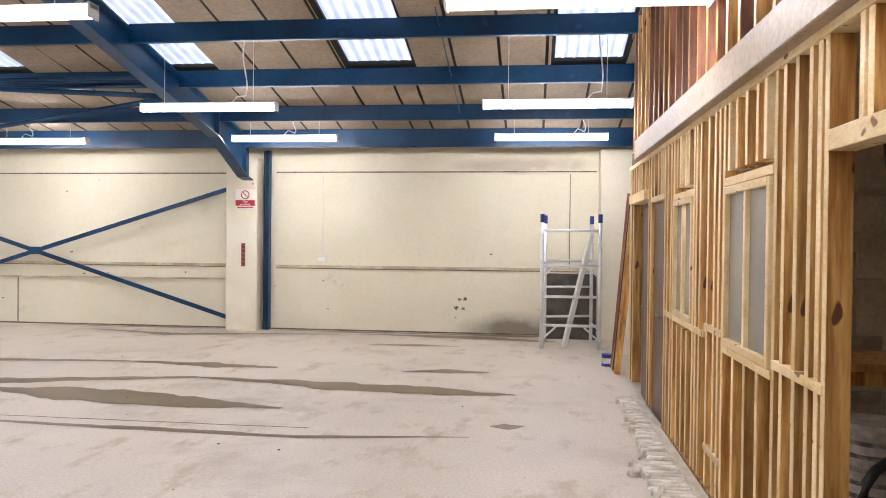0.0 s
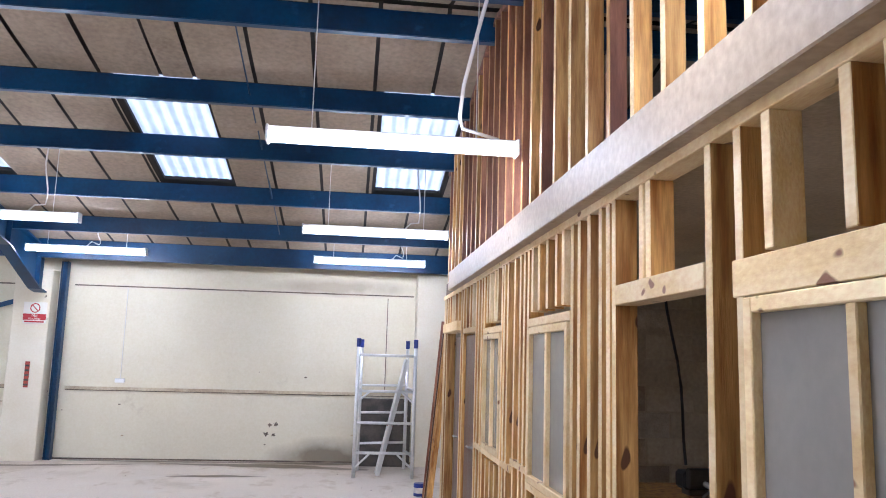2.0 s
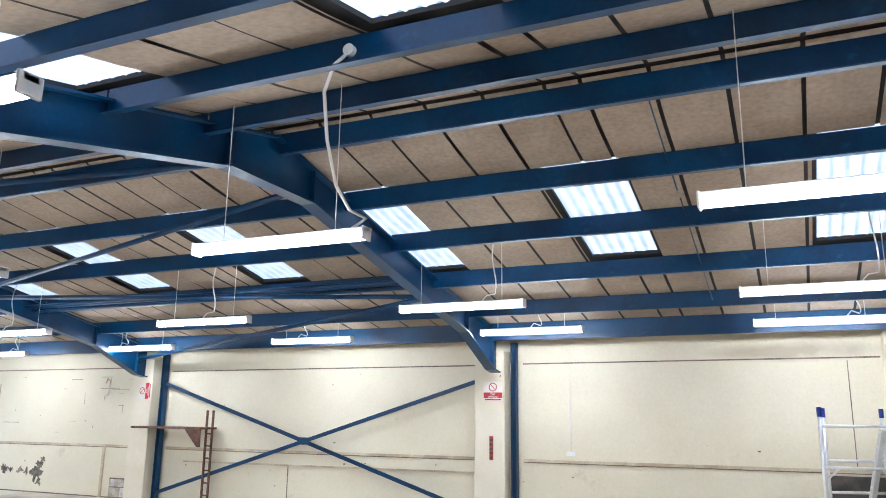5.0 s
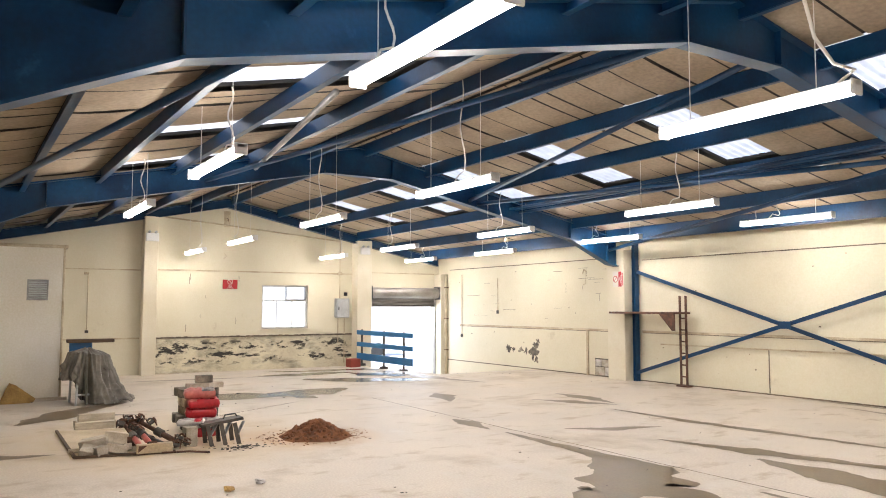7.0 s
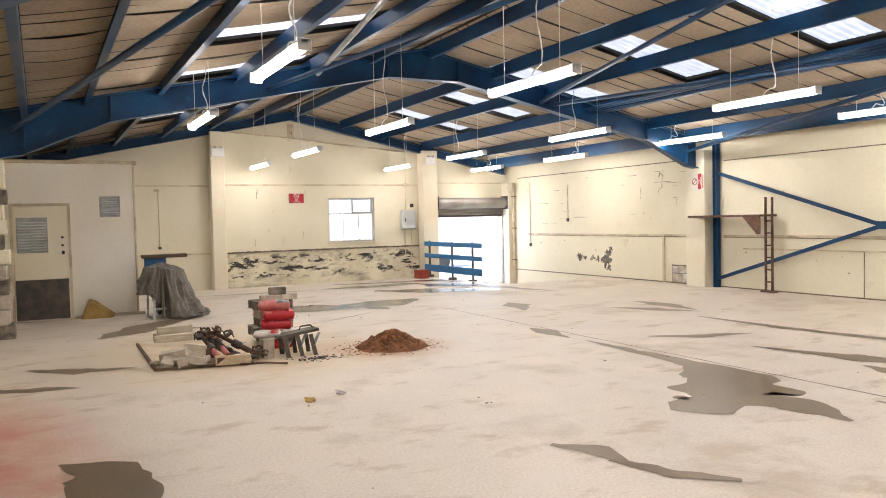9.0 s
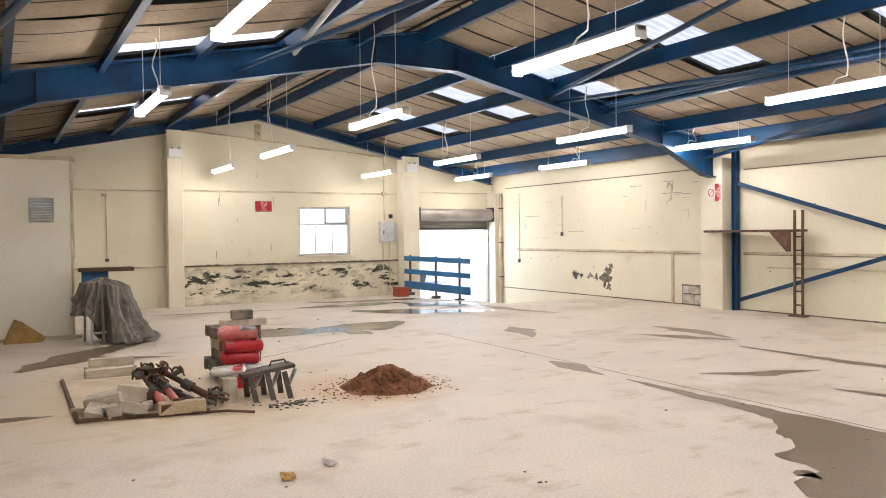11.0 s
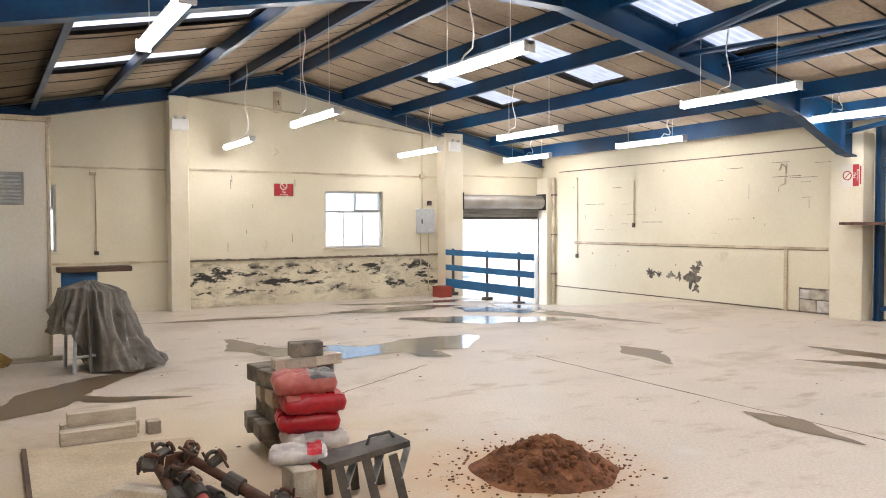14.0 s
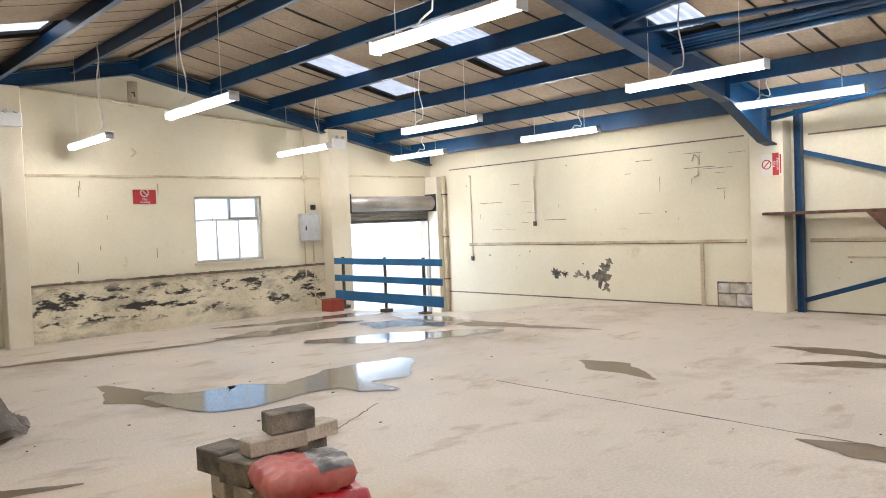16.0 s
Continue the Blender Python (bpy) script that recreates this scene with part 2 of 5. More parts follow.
M["bluechair"] = mat("blue_plastic_seat", (0.02, 0.11, 0.26), 0.45, (0.02, 0.08, 0.2), 4)
M["signred"] = plain("sign_red", (0.42, 0.016, 0.022), 0.4)
M["signwhite"] = plain("sign_white", (0.72, 0.68, 0.62), 0.4)
M["cable"] = plain("white_cable", (0.68, 0.66, 0.62), 0.5)
M["redtape"] = plain("faded_red", (0.32, 0.05, 0.03), 0.6)
M["rubble"] = mat("broken_concrete", (0.74, 0.69, 0.61), 0.95, (0.46, 0.41, 0.34), 7, 60, 0.8)
M["office"] = mat("office_wall", (0.62, 0.55, 0.43), 0.8, (0.48, 0.42, 0.32), 1.5, 30)
M["outside"] = mat("yard_concrete", (0.80, 0.80, 0.80), 0.9, (0.70, 0.70, 0.70), 0.7, 30)
M["tube"] = glow("lit_diffuser", (1.0, 0.96, 0.90), TUBE)
M["gloss"] = plain("car_paint", (0.45, 0.47, 0.5), 0.25)

glass = plain("clear_glass", (0.9, 0.93, 0.93), 0.02)
glass.node_tree.nodes["Principled BSDF"].inputs["Transmission Weight"].default_value = 1.0
glass.node_tree.nodes["Principled BSDF"].inputs["IOR"].default_value = 1.08
M["glass"] = glass
frost = mat("dusty_glass", (0.33, 0.31, 0.275), 0.1, (0.24, 0.225, 0.195), 1.6, 20, 0.02, mix=1.2, grain=0.1)
frost.node_tree.nodes["Principled BSDF"].inputs["Transmission Weight"].default_value = 0.2
M["dusty"] = frost


def translucent(name, colour):
    m = bpy.data.materials.new(name)
    m.use_nodes = True
    n, l = m.node_tree.nodes, m.node_tree.links
    t, d, mx = n.new("ShaderNodeBsdfTranslucent"), n.new("ShaderNodeBsdfDiffuse"), n.new("ShaderNodeMixShader")
    no, ra = n.new("ShaderNodeTexNoise"), n.new("ShaderNodeValToRGB")
    no.inputs["Scale"].default_value = 6
    ra.color_ramp.elements[0].color, ra.color_ramp.elements[1].color = (*[c * 0.45 for c in colour], 1), (*colour, 1)
    l.new(no.outputs[0], ra.inputs[0])
    l.new(ra.outputs[0], t.inputs[0])
    l.new(ra.outputs[0], d.inputs[0])
    mx.inputs[0].default_value = 0.25
    l.new(t.outputs[0], mx.inputs[1])
    l.new(d.outputs[0], mx.inputs[2])
    l.new(mx.outputs[0], n["Material Output"].inputs[0])
    return m


M["skylight"] = translucent("grp_skylight", (0.70, 0.72, 0.74))


# ---- mesh helpers ----
def box(bm, x0, x1, y0, y1, z0, z1):
    vs = [bm.verts.new((x, y, z)) for x in (x0, x1) for y in (y0, y1) for z in (z0, z1)]
    for f in ((0, 1, 3, 2), (4, 6, 7, 5), (0, 4, 5, 1), (2, 3, 7, 6), (0, 2, 6, 4), (1, 5, 7, 3)):
        bm.faces.new([vs[i] for i in f])
    return vs


def cbox(bm, x0, x1, y0, y1, z0, z1, c=0.006):
    """A box with all edges chamfered."""
    b2 = bmesh.new()
    box(b2, x0, x1, y0, y1, z0, z1)
    bmesh.ops.bevel(b2, geom=b2.edges[:], offset=c, segments=1, affect="EDGES", profile=0.5)
    join(bm, b2)


def join(bm, other, m=None):
    if m is not None:
        bmesh.ops.transform(other, matrix=m, verts=other.verts)
    vs = {v: bm.verts.new(v.co) for v in other.verts}
    for f in other.faces:
        bm.faces.new([vs[v] for v in f.verts])
    other.free()


def bar(bm, a, b, w, h, up=(0, 0, 1)):
    """A square bar from a to b, w wide and h high."""
    a, b = Vector(a), Vector(b)
    d = (b - a).normalized()
    s = d.cross(Vector(up))
    s = s.normalized() if s.length > 1e-4 else Vector((1, 0, 0))
    u = s.cross(d)
    vs = [bm.verts.new(p + s * (i * w / 2) + u * (j * h / 2)) for p in (a, b) for i, j in ((-1, -1), (1, -1), (1, 1), (-1, 1))]
    for f in ((3, 2, 1, 0), (4, 5, 6, 7), (0, 1, 5, 4), (1, 2, 6, 5), (2, 3, 7, 6), (3, 0, 4, 7)):
        bm.faces.new([vs[i] for i in f])


def tube(bm, pts, r, n=8):
    """A round tube along points."""
    pts = [Vector(p) for p in pts]
    rings = []
    for i, p in enumerate(pts):
        d = (pts[min(i + 1, len(pts) - 1)] - pts[max(i - 1, 0)]).normalized()
        s = d.cross(Vector((0, 0, 1)))
        s = s.normalized() if s.length > 1e-3 else Vector((1, 0, 0))
        u = s.cross(d)
        rings.append([bm.verts.new(p + (s * math.cos(a) + u * math.sin(a)) * r) for a in (2 * math.pi * k / n for k in range(n))])
    for a, b in zip(rings, rings[1:]):
        for k in range(n):
            bm.faces.new((a[k], a[(k + 1) % n], b[(k + 1) % n], b[k]))
    bm.faces.new(rings[0])
    bm.faces.new(rings[-1][::-1])


def prism(bm, outline, axis, a, b):
    """An outline of (u, v) pushed from a to b along axis; u, v are the other two axes in order."""
    def at(u, v, w):
        return {"x": (w, u, v), "y": (u, w, v), "z": (u, v, w)}[axis]
    lo = [bm.verts.new(at(u, v, a)) for u, v in outline]
    hi = [bm.verts.new(at(u, v, b)) for u, v in outline]
    bm.faces.new(lo)
    bm.faces.new(hi[::-1])
    for i in range(len(lo)):
        j = (i + 1) % len(lo)
        bm.faces.new((lo[j], lo[i], hi[i], hi[j]))


def finish(bm, name, material, origin=(0, 0, 0), rounded=False):
    bmesh.ops.recalc_face_normals(bm, faces=bm.faces)
    bmesh.ops.translate(bm, verts=bm.verts, vec=-Vector(origin))
    me = bpy.data.meshes.new(name)
    bm.to_mesh(me)
    bm.free()
    me.materials.append(M[material])
    if rounded:
        me.polygons.foreach_set("use_smooth", [True] * len(me.polygons))
    return me


def thing(name, at, label, category, group="", kind=""):
    ob = new(name)
    ob.location = at
    return tagged(ob, label, category, group, kind)


def world_of(ob):
    p = Vector((0, 0, 0))
    while ob is not None:
        p += ob.location
        ob = ob.parent
    return p


def part(name, bm, material, parent, label="", rounded=False):
    """One mesh, given in world coordinates, as a part under parent."""
    ob = new(name, finish(bm, name, material, world_of(parent), rounded))
    ob.parent = parent
    return tagged(ob, label)


def single(name, bm, material, label="", category="", kind="", at=(0, 0, 0), rounded=False, group=""):
    ob = new(name, finish(bm, name, material, at, rounded))
    ob.location = at
    return tagged(ob, label, category, group, kind)


def B(*boxes):
    bm = bmesh.new()
    for b in boxes:
        box(bm, *b)
    return bm


def CB(*boxes, c=0.006):
    bm = bmesh.new()
    for b in boxes:
        cbox(bm, *b, c=c)
    return bm


def T(pts, r, n=8):
    bm = bmesh.new()
    tube(bm, pts, r, n)
    return bm


def BAR(a, b, w, h, up=(0, 0, 1)):
    bm = bmesh.new()
    bar(bm, a, b, w, h, up)
    return bm


rnd = random.Random(7)

# ---- floor, ramp, yard ----
def grid_floor():
    bm = bmesh.new()
    xs = [WEST - 0.2 + i * 0.3 for i in range(90)]
    xs = [x for x in xs if x < EAST] + [EAST]
    ys = [SOUTH - 0.2] + [SOUTH + 0.4 * i for i in range(1, 28)] + [RAMP_Y - 0.01, RAMP_Y + 0.01] + [RAMP_Y + 0.4 * i for i in range(1, 8)] + [NORTH + 0.2]
    vs = [[bm.verts.new((x, y, floor_z(x, y))) for y in ys] for x in xs]
    for i in range(len(xs) - 1):
        for j in range(len(ys) - 1):
            bm.faces.new((vs[i][j], vs[i + 1][j], vs[i + 1][j + 1], vs[i][j + 1]))
    return bm


single("floor", grid_floor(), "concrete", kind="structure", rounded=False)
bm = B((WEST - 400, EAST + 400, -400, 400, -0.9, -0.62))
single("ground", bm, "outside", kind="structure")

# ---- walls ----
W2 = WEST - 0.22
bm = bmesh.new()
GW, LW, RD = (6.57, 7.99, 1.06, 2.33), (0.2, 1.28, 1.1, 2.35), (9.98, 12.42, -0.7, 2.3)
edges = [SOUTH - 0.2, LW[0], LW[1], GW[0], GW[1], RD[0], RD[1], NORTH]
for a, b in zip(edges, edges[1:]):
    hole = next((h for h in (GW, LW, RD) if abs(h[0] - a) < 1e-6), None)
    if hole is None:
        box(bm, W2, WEST, a, b, -0.8, 2.4)
    else:
        box(bm, W2, WEST, a, b, hole[3], 2.4)
        if hole[2] > 0:
            box(bm, W2, WEST, a, b, -0.8, hole[2])
prism(bm, [(SOUTH - 0.2, 2.4), (NORTH, 2.4), (NORTH, roof_z(NORTH)), (RIDGE_Y, RIDGE_Z), (SOUTH - 0.2, roof_z(SOUTH - 0.2))], "x", W2, WEST)
single("wall_west", bm, "cream", kind="structure")
single("wall_north", B((W2, EAST, NORTH, NORTH + 0.22, -0.8, 3.3)), "cream", kind="structure")
single("wall_south", B((W2, EAST, SOUTH - 0.22, SOUTH, -0.3, 3.3)), "cream", kind="structure")
bm = bmesh.new()
prism(bm, [(SOUTH, -0.2), (NORTH, -0.2), (NORTH, roof_z(NORTH)), (RIDGE_Y, RIDGE_Z), (SOUTH, roof_z(SOUTH))], "x", EAST, EAST + 0.2)
single("wall_east", bm, "cream", kind="structure")
# flaking lower band of the gable wall, between the piers
single("wall_dado", B((WEST, WEST + 0.035, 3.605, 9.42, -0.12, 0.84)), "flaking", kind="structure")
bm = bmesh.new()
for j in range(60):
    y0 = 3.61 + j * 0.0967
    box(bm, WEST, WEST + 0.06 + 0.012 * rnd.random(), y0, y0 + 0.0957, 0.845, 0.875 + 0.02 * rnd.random())
single("ledge_trim", bm, "joint", kind="structure")
bm = B((WEST, WEST + 0.05, -0.1, 3.23, 0.85, 0.89), (WEST + 0.001, WEST + 0.03, 0.7, 3.23, 2.66, 2.69), (WEST + 0.001, WEST + 0.035, 3.61, 9.40, 2.68, 2.72), (WEST + 0.001, WEST + 0.035, 9.95, 12.4, 2.75, 2.78))
single("wall_trim", bm, "trim", kind="structure")
# rails and joints along the long wall
bm = bmesh.new()
for x0, x1, z in ((-4.68, 0.95, 1.14), (-12.95, -5.56, 1.14), (-20.6, -14.0, 1.13)):
    bar(bm, (x0, NORTH - 0.015, z), (x1, NORTH - 0.015, z + 0.01), 0.03, 0.05)
single("rail_trim", bm, "trim", kind="structure")
bm = bmesh.new()
for x0, x1, z in ((-4.68, 1.0, 2.83), (-12.95, -5.56, 2.80), (-21.2, -14.0, 2.88)):
    bar(bm, (x0, NORTH - 0.006, z), (x1, NORTH - 0.006, z + 0.015), 0.012, 0.022)
for x0, x1, z in ((-4.68, 0.95, 1.108), (-12.95, -5.56, 1.108), (-20.6, -14.0, 1.098)):
    bar(bm, (x0, NORTH - 0.006, z), (x1, NORTH - 0.006, z + 0.01), 0.012, 0.014)
for x, z0, z1 in ((0.54, 1.17, 2.8), (-9.7, 0.03, 0.88)):
    box(bm, x, x + 0.014, NORTH - 0.01, NORTH, z0, z1)
box(bm, -21.5, EAST, NORTH - 0.008, NORTH - 0.001, 0.0, 0.025)
for k in range(26):
    # hairline cracks and old fixing lines in the paint
    x, z, run = rnd.uniform(-20.4, -14.2), rnd.uniform(1.3, 2.7), rnd.uniform(0.08, 0.7)
    if k % 4:
        box(bm, x, x + run, NORTH - 0.002, NORTH, z, z + rnd.uniform(0.004, 0.011))
    else:
        box(bm, x, x + 0.007, NORTH - 0.002, NORTH, z, z + run * 0.5)
for k in range(9):
    # splits in the paint of the gable
    y, z, run = rnd.uniform(3.8, 8.6), rnd.uniform(1.0, 2.6), rnd.uniform(0.03, 0.2)
    box(bm, WEST, WEST + 0.002, y, y + 0.01, z, z + run)
single("joint_trim", bm, "joint", kind="structure")
bm = bmesh.new()
bar(bm, (-12.4, NORTH - 0.03, 0.87), (-5.6, NORTH - 0.03, 0.9), 0.03, 0.03)
box(bm, -14.83, -14.77, NORTH - 0.04, NORTH, 0.0, 1.11)
single("pipe_trim", bm, "trim", kind="structure")

# piers
def pier(name, x0, x1, y0, y1, z0, z1, material="pier"):
    return single(name, CB((x0, x1, y0, y1, z0, z1), c=0.012), material, kind="structure")


pier("column_1", -5.5, -4.93, 12.28, NORTH, -0.05, 3.05)
pier("column_2", -13.78, -13.22, 12.28, NORTH, -0.05, 3.05)
pier("column_3", WEST, WEST + 0.32, 3.24, 3.6, -0.15, 4.1)
pier("column_4", WEST, WEST + 0.38, 9.43, 9.93, -0.15, 3.72)
pier("column_5", 1.03, 1.75, 12.2, NORTH, -0.05, 3.2)
pier("column_6", WEST, WEST + 0.42, 12.42, NORTH, -0.6, 2.75)
pier("column_7", -5.5, -4.93, SOUTH, -1.19, -0.05, 3.05)

# ---- roof: boards between the purlins, corrugated skylights, dark sheets above ----
PURLINS_N = [5.57, 6.91, 8.13, 9.48, 10.8, 11.84]
PURLINS_S = [4.47, 3.32, 2.1, 0.95, -0.1, -0.9]
SKY_X = [(0.17 - 2.77 * k, 1.05 - 2.77 * k) for k in range(8)]
SKY_Y = [(6.94, 9.44), (1.0, 3.27)]


def over_sky(x0, x1, y0, y1):
    return any(x0 < b and x1 > a for a, b in SKY_X) and any(y0 < d - 0.05 and y1 > c + 0.05 for c, d in SKY_Y)


bm = bmesh.new()
for side in (1, -1):
    rows = [0.03] + [abs(p - RIDGE_Y) for p in (PURLINS_N if side > 0 else PURLINS_S)] + [7.3]
    for r0, r1 in zip(rows, rows[1:]):
        x, k = WEST + 0.02, 0
        while x < EAST - 0.1:
            k += 1
            w = 0.33 if k % 6 == 0 else 0.605
            segs = [(x, min(x + w, EAST))]
            ya, yb = sorted((RIDGE_Y + side * r0, RIDGE_Y + side * r1))
            if any(ya < d - 0.05 and yb > c + 0.05 for c, d in SKY_Y):
                for a, b in SKY_X:
                    segs = [s for p in segs for s in ((p[0], min(p[1], a - 0.03)), (max(p[0], b + 0.03), p[1])) if s[1] - s[0] > 0.03]
            for a, b in segs:
                sag = rnd.uniform(0.004, 0.03)
                n = 5
                ring = []
                for i in range(n + 1):
                    f = i / n
                    y = RIDGE_Y + side * (r0 + 0.012 + f * (r1 - r0 - 0.024))
                    z = roof_z(y) - 0.012 - sag * 4 * f * (1 - f)
                    ring.append((bm.verts.new((a + 0.019, y, z)), bm.verts.new((b - 0.019, y, z))))
                for p, q in zip(ring, ring[1:]):
                    bm.faces.new((p[0], p[1], q[1], q[0]))
            x += w
single("ceiling", bm, "liner", kind="structure")
bm = bmesh.new()
xs = sorted({W2, EAST + 0.2, *[v for s in SKY_X for v in s if W2 < v < EAST]})
for a, b in zip(xs, xs[1:]):
    for side in (1, -1):
        sky_here = any(abs(a - s[0]) < 1e-6 for s in SKY_X)
        for r0, r1 in (((0.0, 1.49), (3.99, 7.6)) if side > 0 else ((0.0, 2.18), (4.45, 7.6))) if sky_here else ((0.0, 7.6),):
            ya, yb = RIDGE_Y + side * r0, RIDGE_Y + side * r1
            vs = [bm.verts.new((x, y, roof_z(y) + dz)) for dz in (0.03, 0.07) for x, y in ((a, ya), (b, ya), (b, yb), (a, yb))]
            for f in ((0, 1, 2, 3), (4, 7, 6, 5), (0, 4, 5, 1), (1, 5, 6, 2), (2, 6, 7, 3), (3, 7, 4, 0)):
                bm.faces.new([vs[i] for i in f])
single("roof", bm, "sheet", kind="structure")
sky_things = []
for c, d in SKY_Y:
    for a, b in SKY_X:
        if a > EAST or b < W2:
            continue
        bm = bmesh.new()
        n = 60
        cols = []
        for i in range(n + 1):
            x = a - 0.05 + (b - a + 0.1) * i / n
            dz = 0.085 + 0.024 * math.sin(2 * math.pi * (x - a) / 0.146)
            cols.append([bm.verts.new((x, y, roof_z(y) + dz)) for y in (c - 0.05, (c + d) / 2, d + 0.05)])
        for p, q in zip(cols, cols[1:]):
            for j in range(2):
                bm.faces.new((p[j], q[j], q[j + 1], p[j + 1]))
        single("skylight", bm, "skylight", "white translucent corrugated skylight sheet set in the roof", "skylight", at=(a, (c + d) / 2, roof_z((c + d) / 2)), group="roof skylights")

# ---- steel frame ----
def i_section_rafter(x):
    """A portal rafter with haunches at the eaves and an apex plate, its flanges wider than its web."""
    frame_ob = thing("portal_frame", (x, RIDGE_Y, RIDGE_Z - 0.4), "blue painted steel portal rafter with haunched eaves and apex", "roof beam", "portal rafters")
    gable = x < -21
    D = 0.35 if gable else 0.51
    under = [(12.16, 2.66), (11.9, 2.70), (10.7, roof_z(10.7) - D), (6.15, roof_z(6.15) - D), (4.75, roof_z(4.75) - D), (0.2, roof_z(0.2) - D), (-1.0, 2.70), (-1.26, 2.66)]
    if gable:
        under = [(12.42, roof_z(12.42) - D), (RIDGE_Y, RIDGE_Z - D), (SOUTH, roof_z(SOUTH) - D)]
        top = [(SOUTH, roof_z(SOUTH) - 0.13), (RIDGE_Y, RIDGE_Z - 0.13), (12.42, roof_z(12.42) - 0.13)]
    else:
        top = [(-1.26, roof_z(-1.26) - 0.12), (RIDGE_Y, RIDGE_Z - 0.12), (12.16, roof_z(12.16) - 0.12)]
    bm = bmesh.new()
    prism(bm, under + top, "x", x - 0.012, x + 0.012)
    part("web", bm, "blue", frame_ob)
    for p, q in zip(under, under[1:]):
        part("bottom_flange", BAR((x, *p), (x, *q), 0.19, 0.022), "blue", frame_ob)
    for p, q in zip(top, top[1:]):
        part("top_flange", BAR((x, *p), (x, *q), 0.19, 0.022), "blue", frame_ob)
    if not gable:
        for y in (11.85, 10.7, 6.15, 4.75, 0.2, -0.95):
            part("stiffener", B((x - 0.085, x + 0.085, y - 0.008, y + 0.008, (2.72 if y > 11 or y < -0.5 else roof_z(y) - D + 0.02), roof_z(y) - 0.135)), "blue", frame_ob)
    return frame_ob


for fx in FRAMES:
    i_section_rafter(fx)

for y in PURLINS_N + PURLINS_S:
    eave = y > 11.5 or y < -0.5
    z1 = roof_z(y) - 0.014
    d = 0.29 if eave else 0.22
    ob = thing("purlin", (0, y, z1 - d), "long blue painted steel channel under the roof boards", "purlin", "roof purlins")
    s = 1 if y > RIDGE_Y else -1
    for xa, xb in zip(FRAMES, FRAMES[1:] + (EAST,)):
        if xb <= xa:
            continue
        part("web", B((xa + 0.013, xb - 0.013, y - 0.006, y + 0.006, z1 - d, z1)), "blue", ob)
        part("lower_flange", B((xa + 0.013, xb - 0.013, *sorted((y, y + s * 0.075)), z1 - d - 0.008, z1 - d)), "blue", ob)
for i, (a, b) in enumerate((((-5.05, 5.95, 4.28), (-13.35, 8.0, 3.9)), ((-5.05, 9.4, 3.6), (-13.35, 11.9, 3.02)), ((-5.05, 4.9, 4.28), (-13.35, 2.6, 3.85)), ((-5.05, 0.9, 3.5), (-13.35, -1.1, 3.06)), ((-13.35, 8.2, 3.85), (-5.05, 9.5, 3.62)))):
    single("brace_tube", T([a, b], 0.038), "blue", "blue painted steel tube bracing the roof frames", "brace", at=a, group="roof braces", rounded=True)
for dy, dz in ((0.0, 0.0), (-0.12, 0.05), (-0.26, 0.06)):
    a, b = (-5.05, 9.3 + dy, 3.74 + dz), (-13.35, 9.3 + dy, 3.74 + dz)
    single("service_pipe", T([a, b], 0.026), "blue", "blue painted pipe run slung between the portal rafters", "pipe", at=a, group="service pipes", rounded=True)
single("conduit_tube", T([(-7.2, 2.2, 3.85), (-12.6, 3.2, 4.0)], 0.035), "steel", "grey metal tube slung under the roof slope", "pipe", at=(-7.2, 2.2, 3.85), rounded=True)
for y in (6.55, 8.6, 9.9):
    single("sag_rod", T([(-1.2, y - 0.9, roof_z(y - 0.9) - 0.12), (-1.2, y + 0.9, roof_z(y + 0.9) - 0.15)], 0.008, 6), "blue", "thin blue steel rod tying purlins together", "rod", at=(-1.2, y, 4), group="sag rods")

# wall cross bracing and blue pipes beside the piers
ob = thing("cross_brace", (-9.2, 12.42, 1.37), "blue steel X bracing bolted between two wall piers", "brace")
part("diagonal", BAR((-5.5, 12.42, 2.52), (-12.98, 12.42, 0.2), 0.03, 0.075), "blue", ob)
part("diagonal", BAR((-5.5, 12.46, 0.2), (-12.98, 12.46, 2.52), 0.03, 0.075), "blue", ob)
part("gusset", B((-9.32, -9.08, 12.395, 12.404, 1.3, 1.44)), "blue", ob)
for x in (-4.81, -13.06):
    ob = thing("blue_stanchion", (x, 12.47, 0), "upright blue steel stanchion standing against the wall pier", "post", "blue stanchions")
    part("flange", CB((x - 0.05, x - 0.038, 12.42, 12.55, 0, 3.2), c=0.003), "blue", ob)
    part("flange", CB((x + 0.038, x + 0.05, 12.42, 12.55, 0, 3.2), c=0.003), "blue", ob)
    part("web", B((x - 0.038, x + 0.038, 12.47, 12.482, 0, 3.2)), "blue", ob)

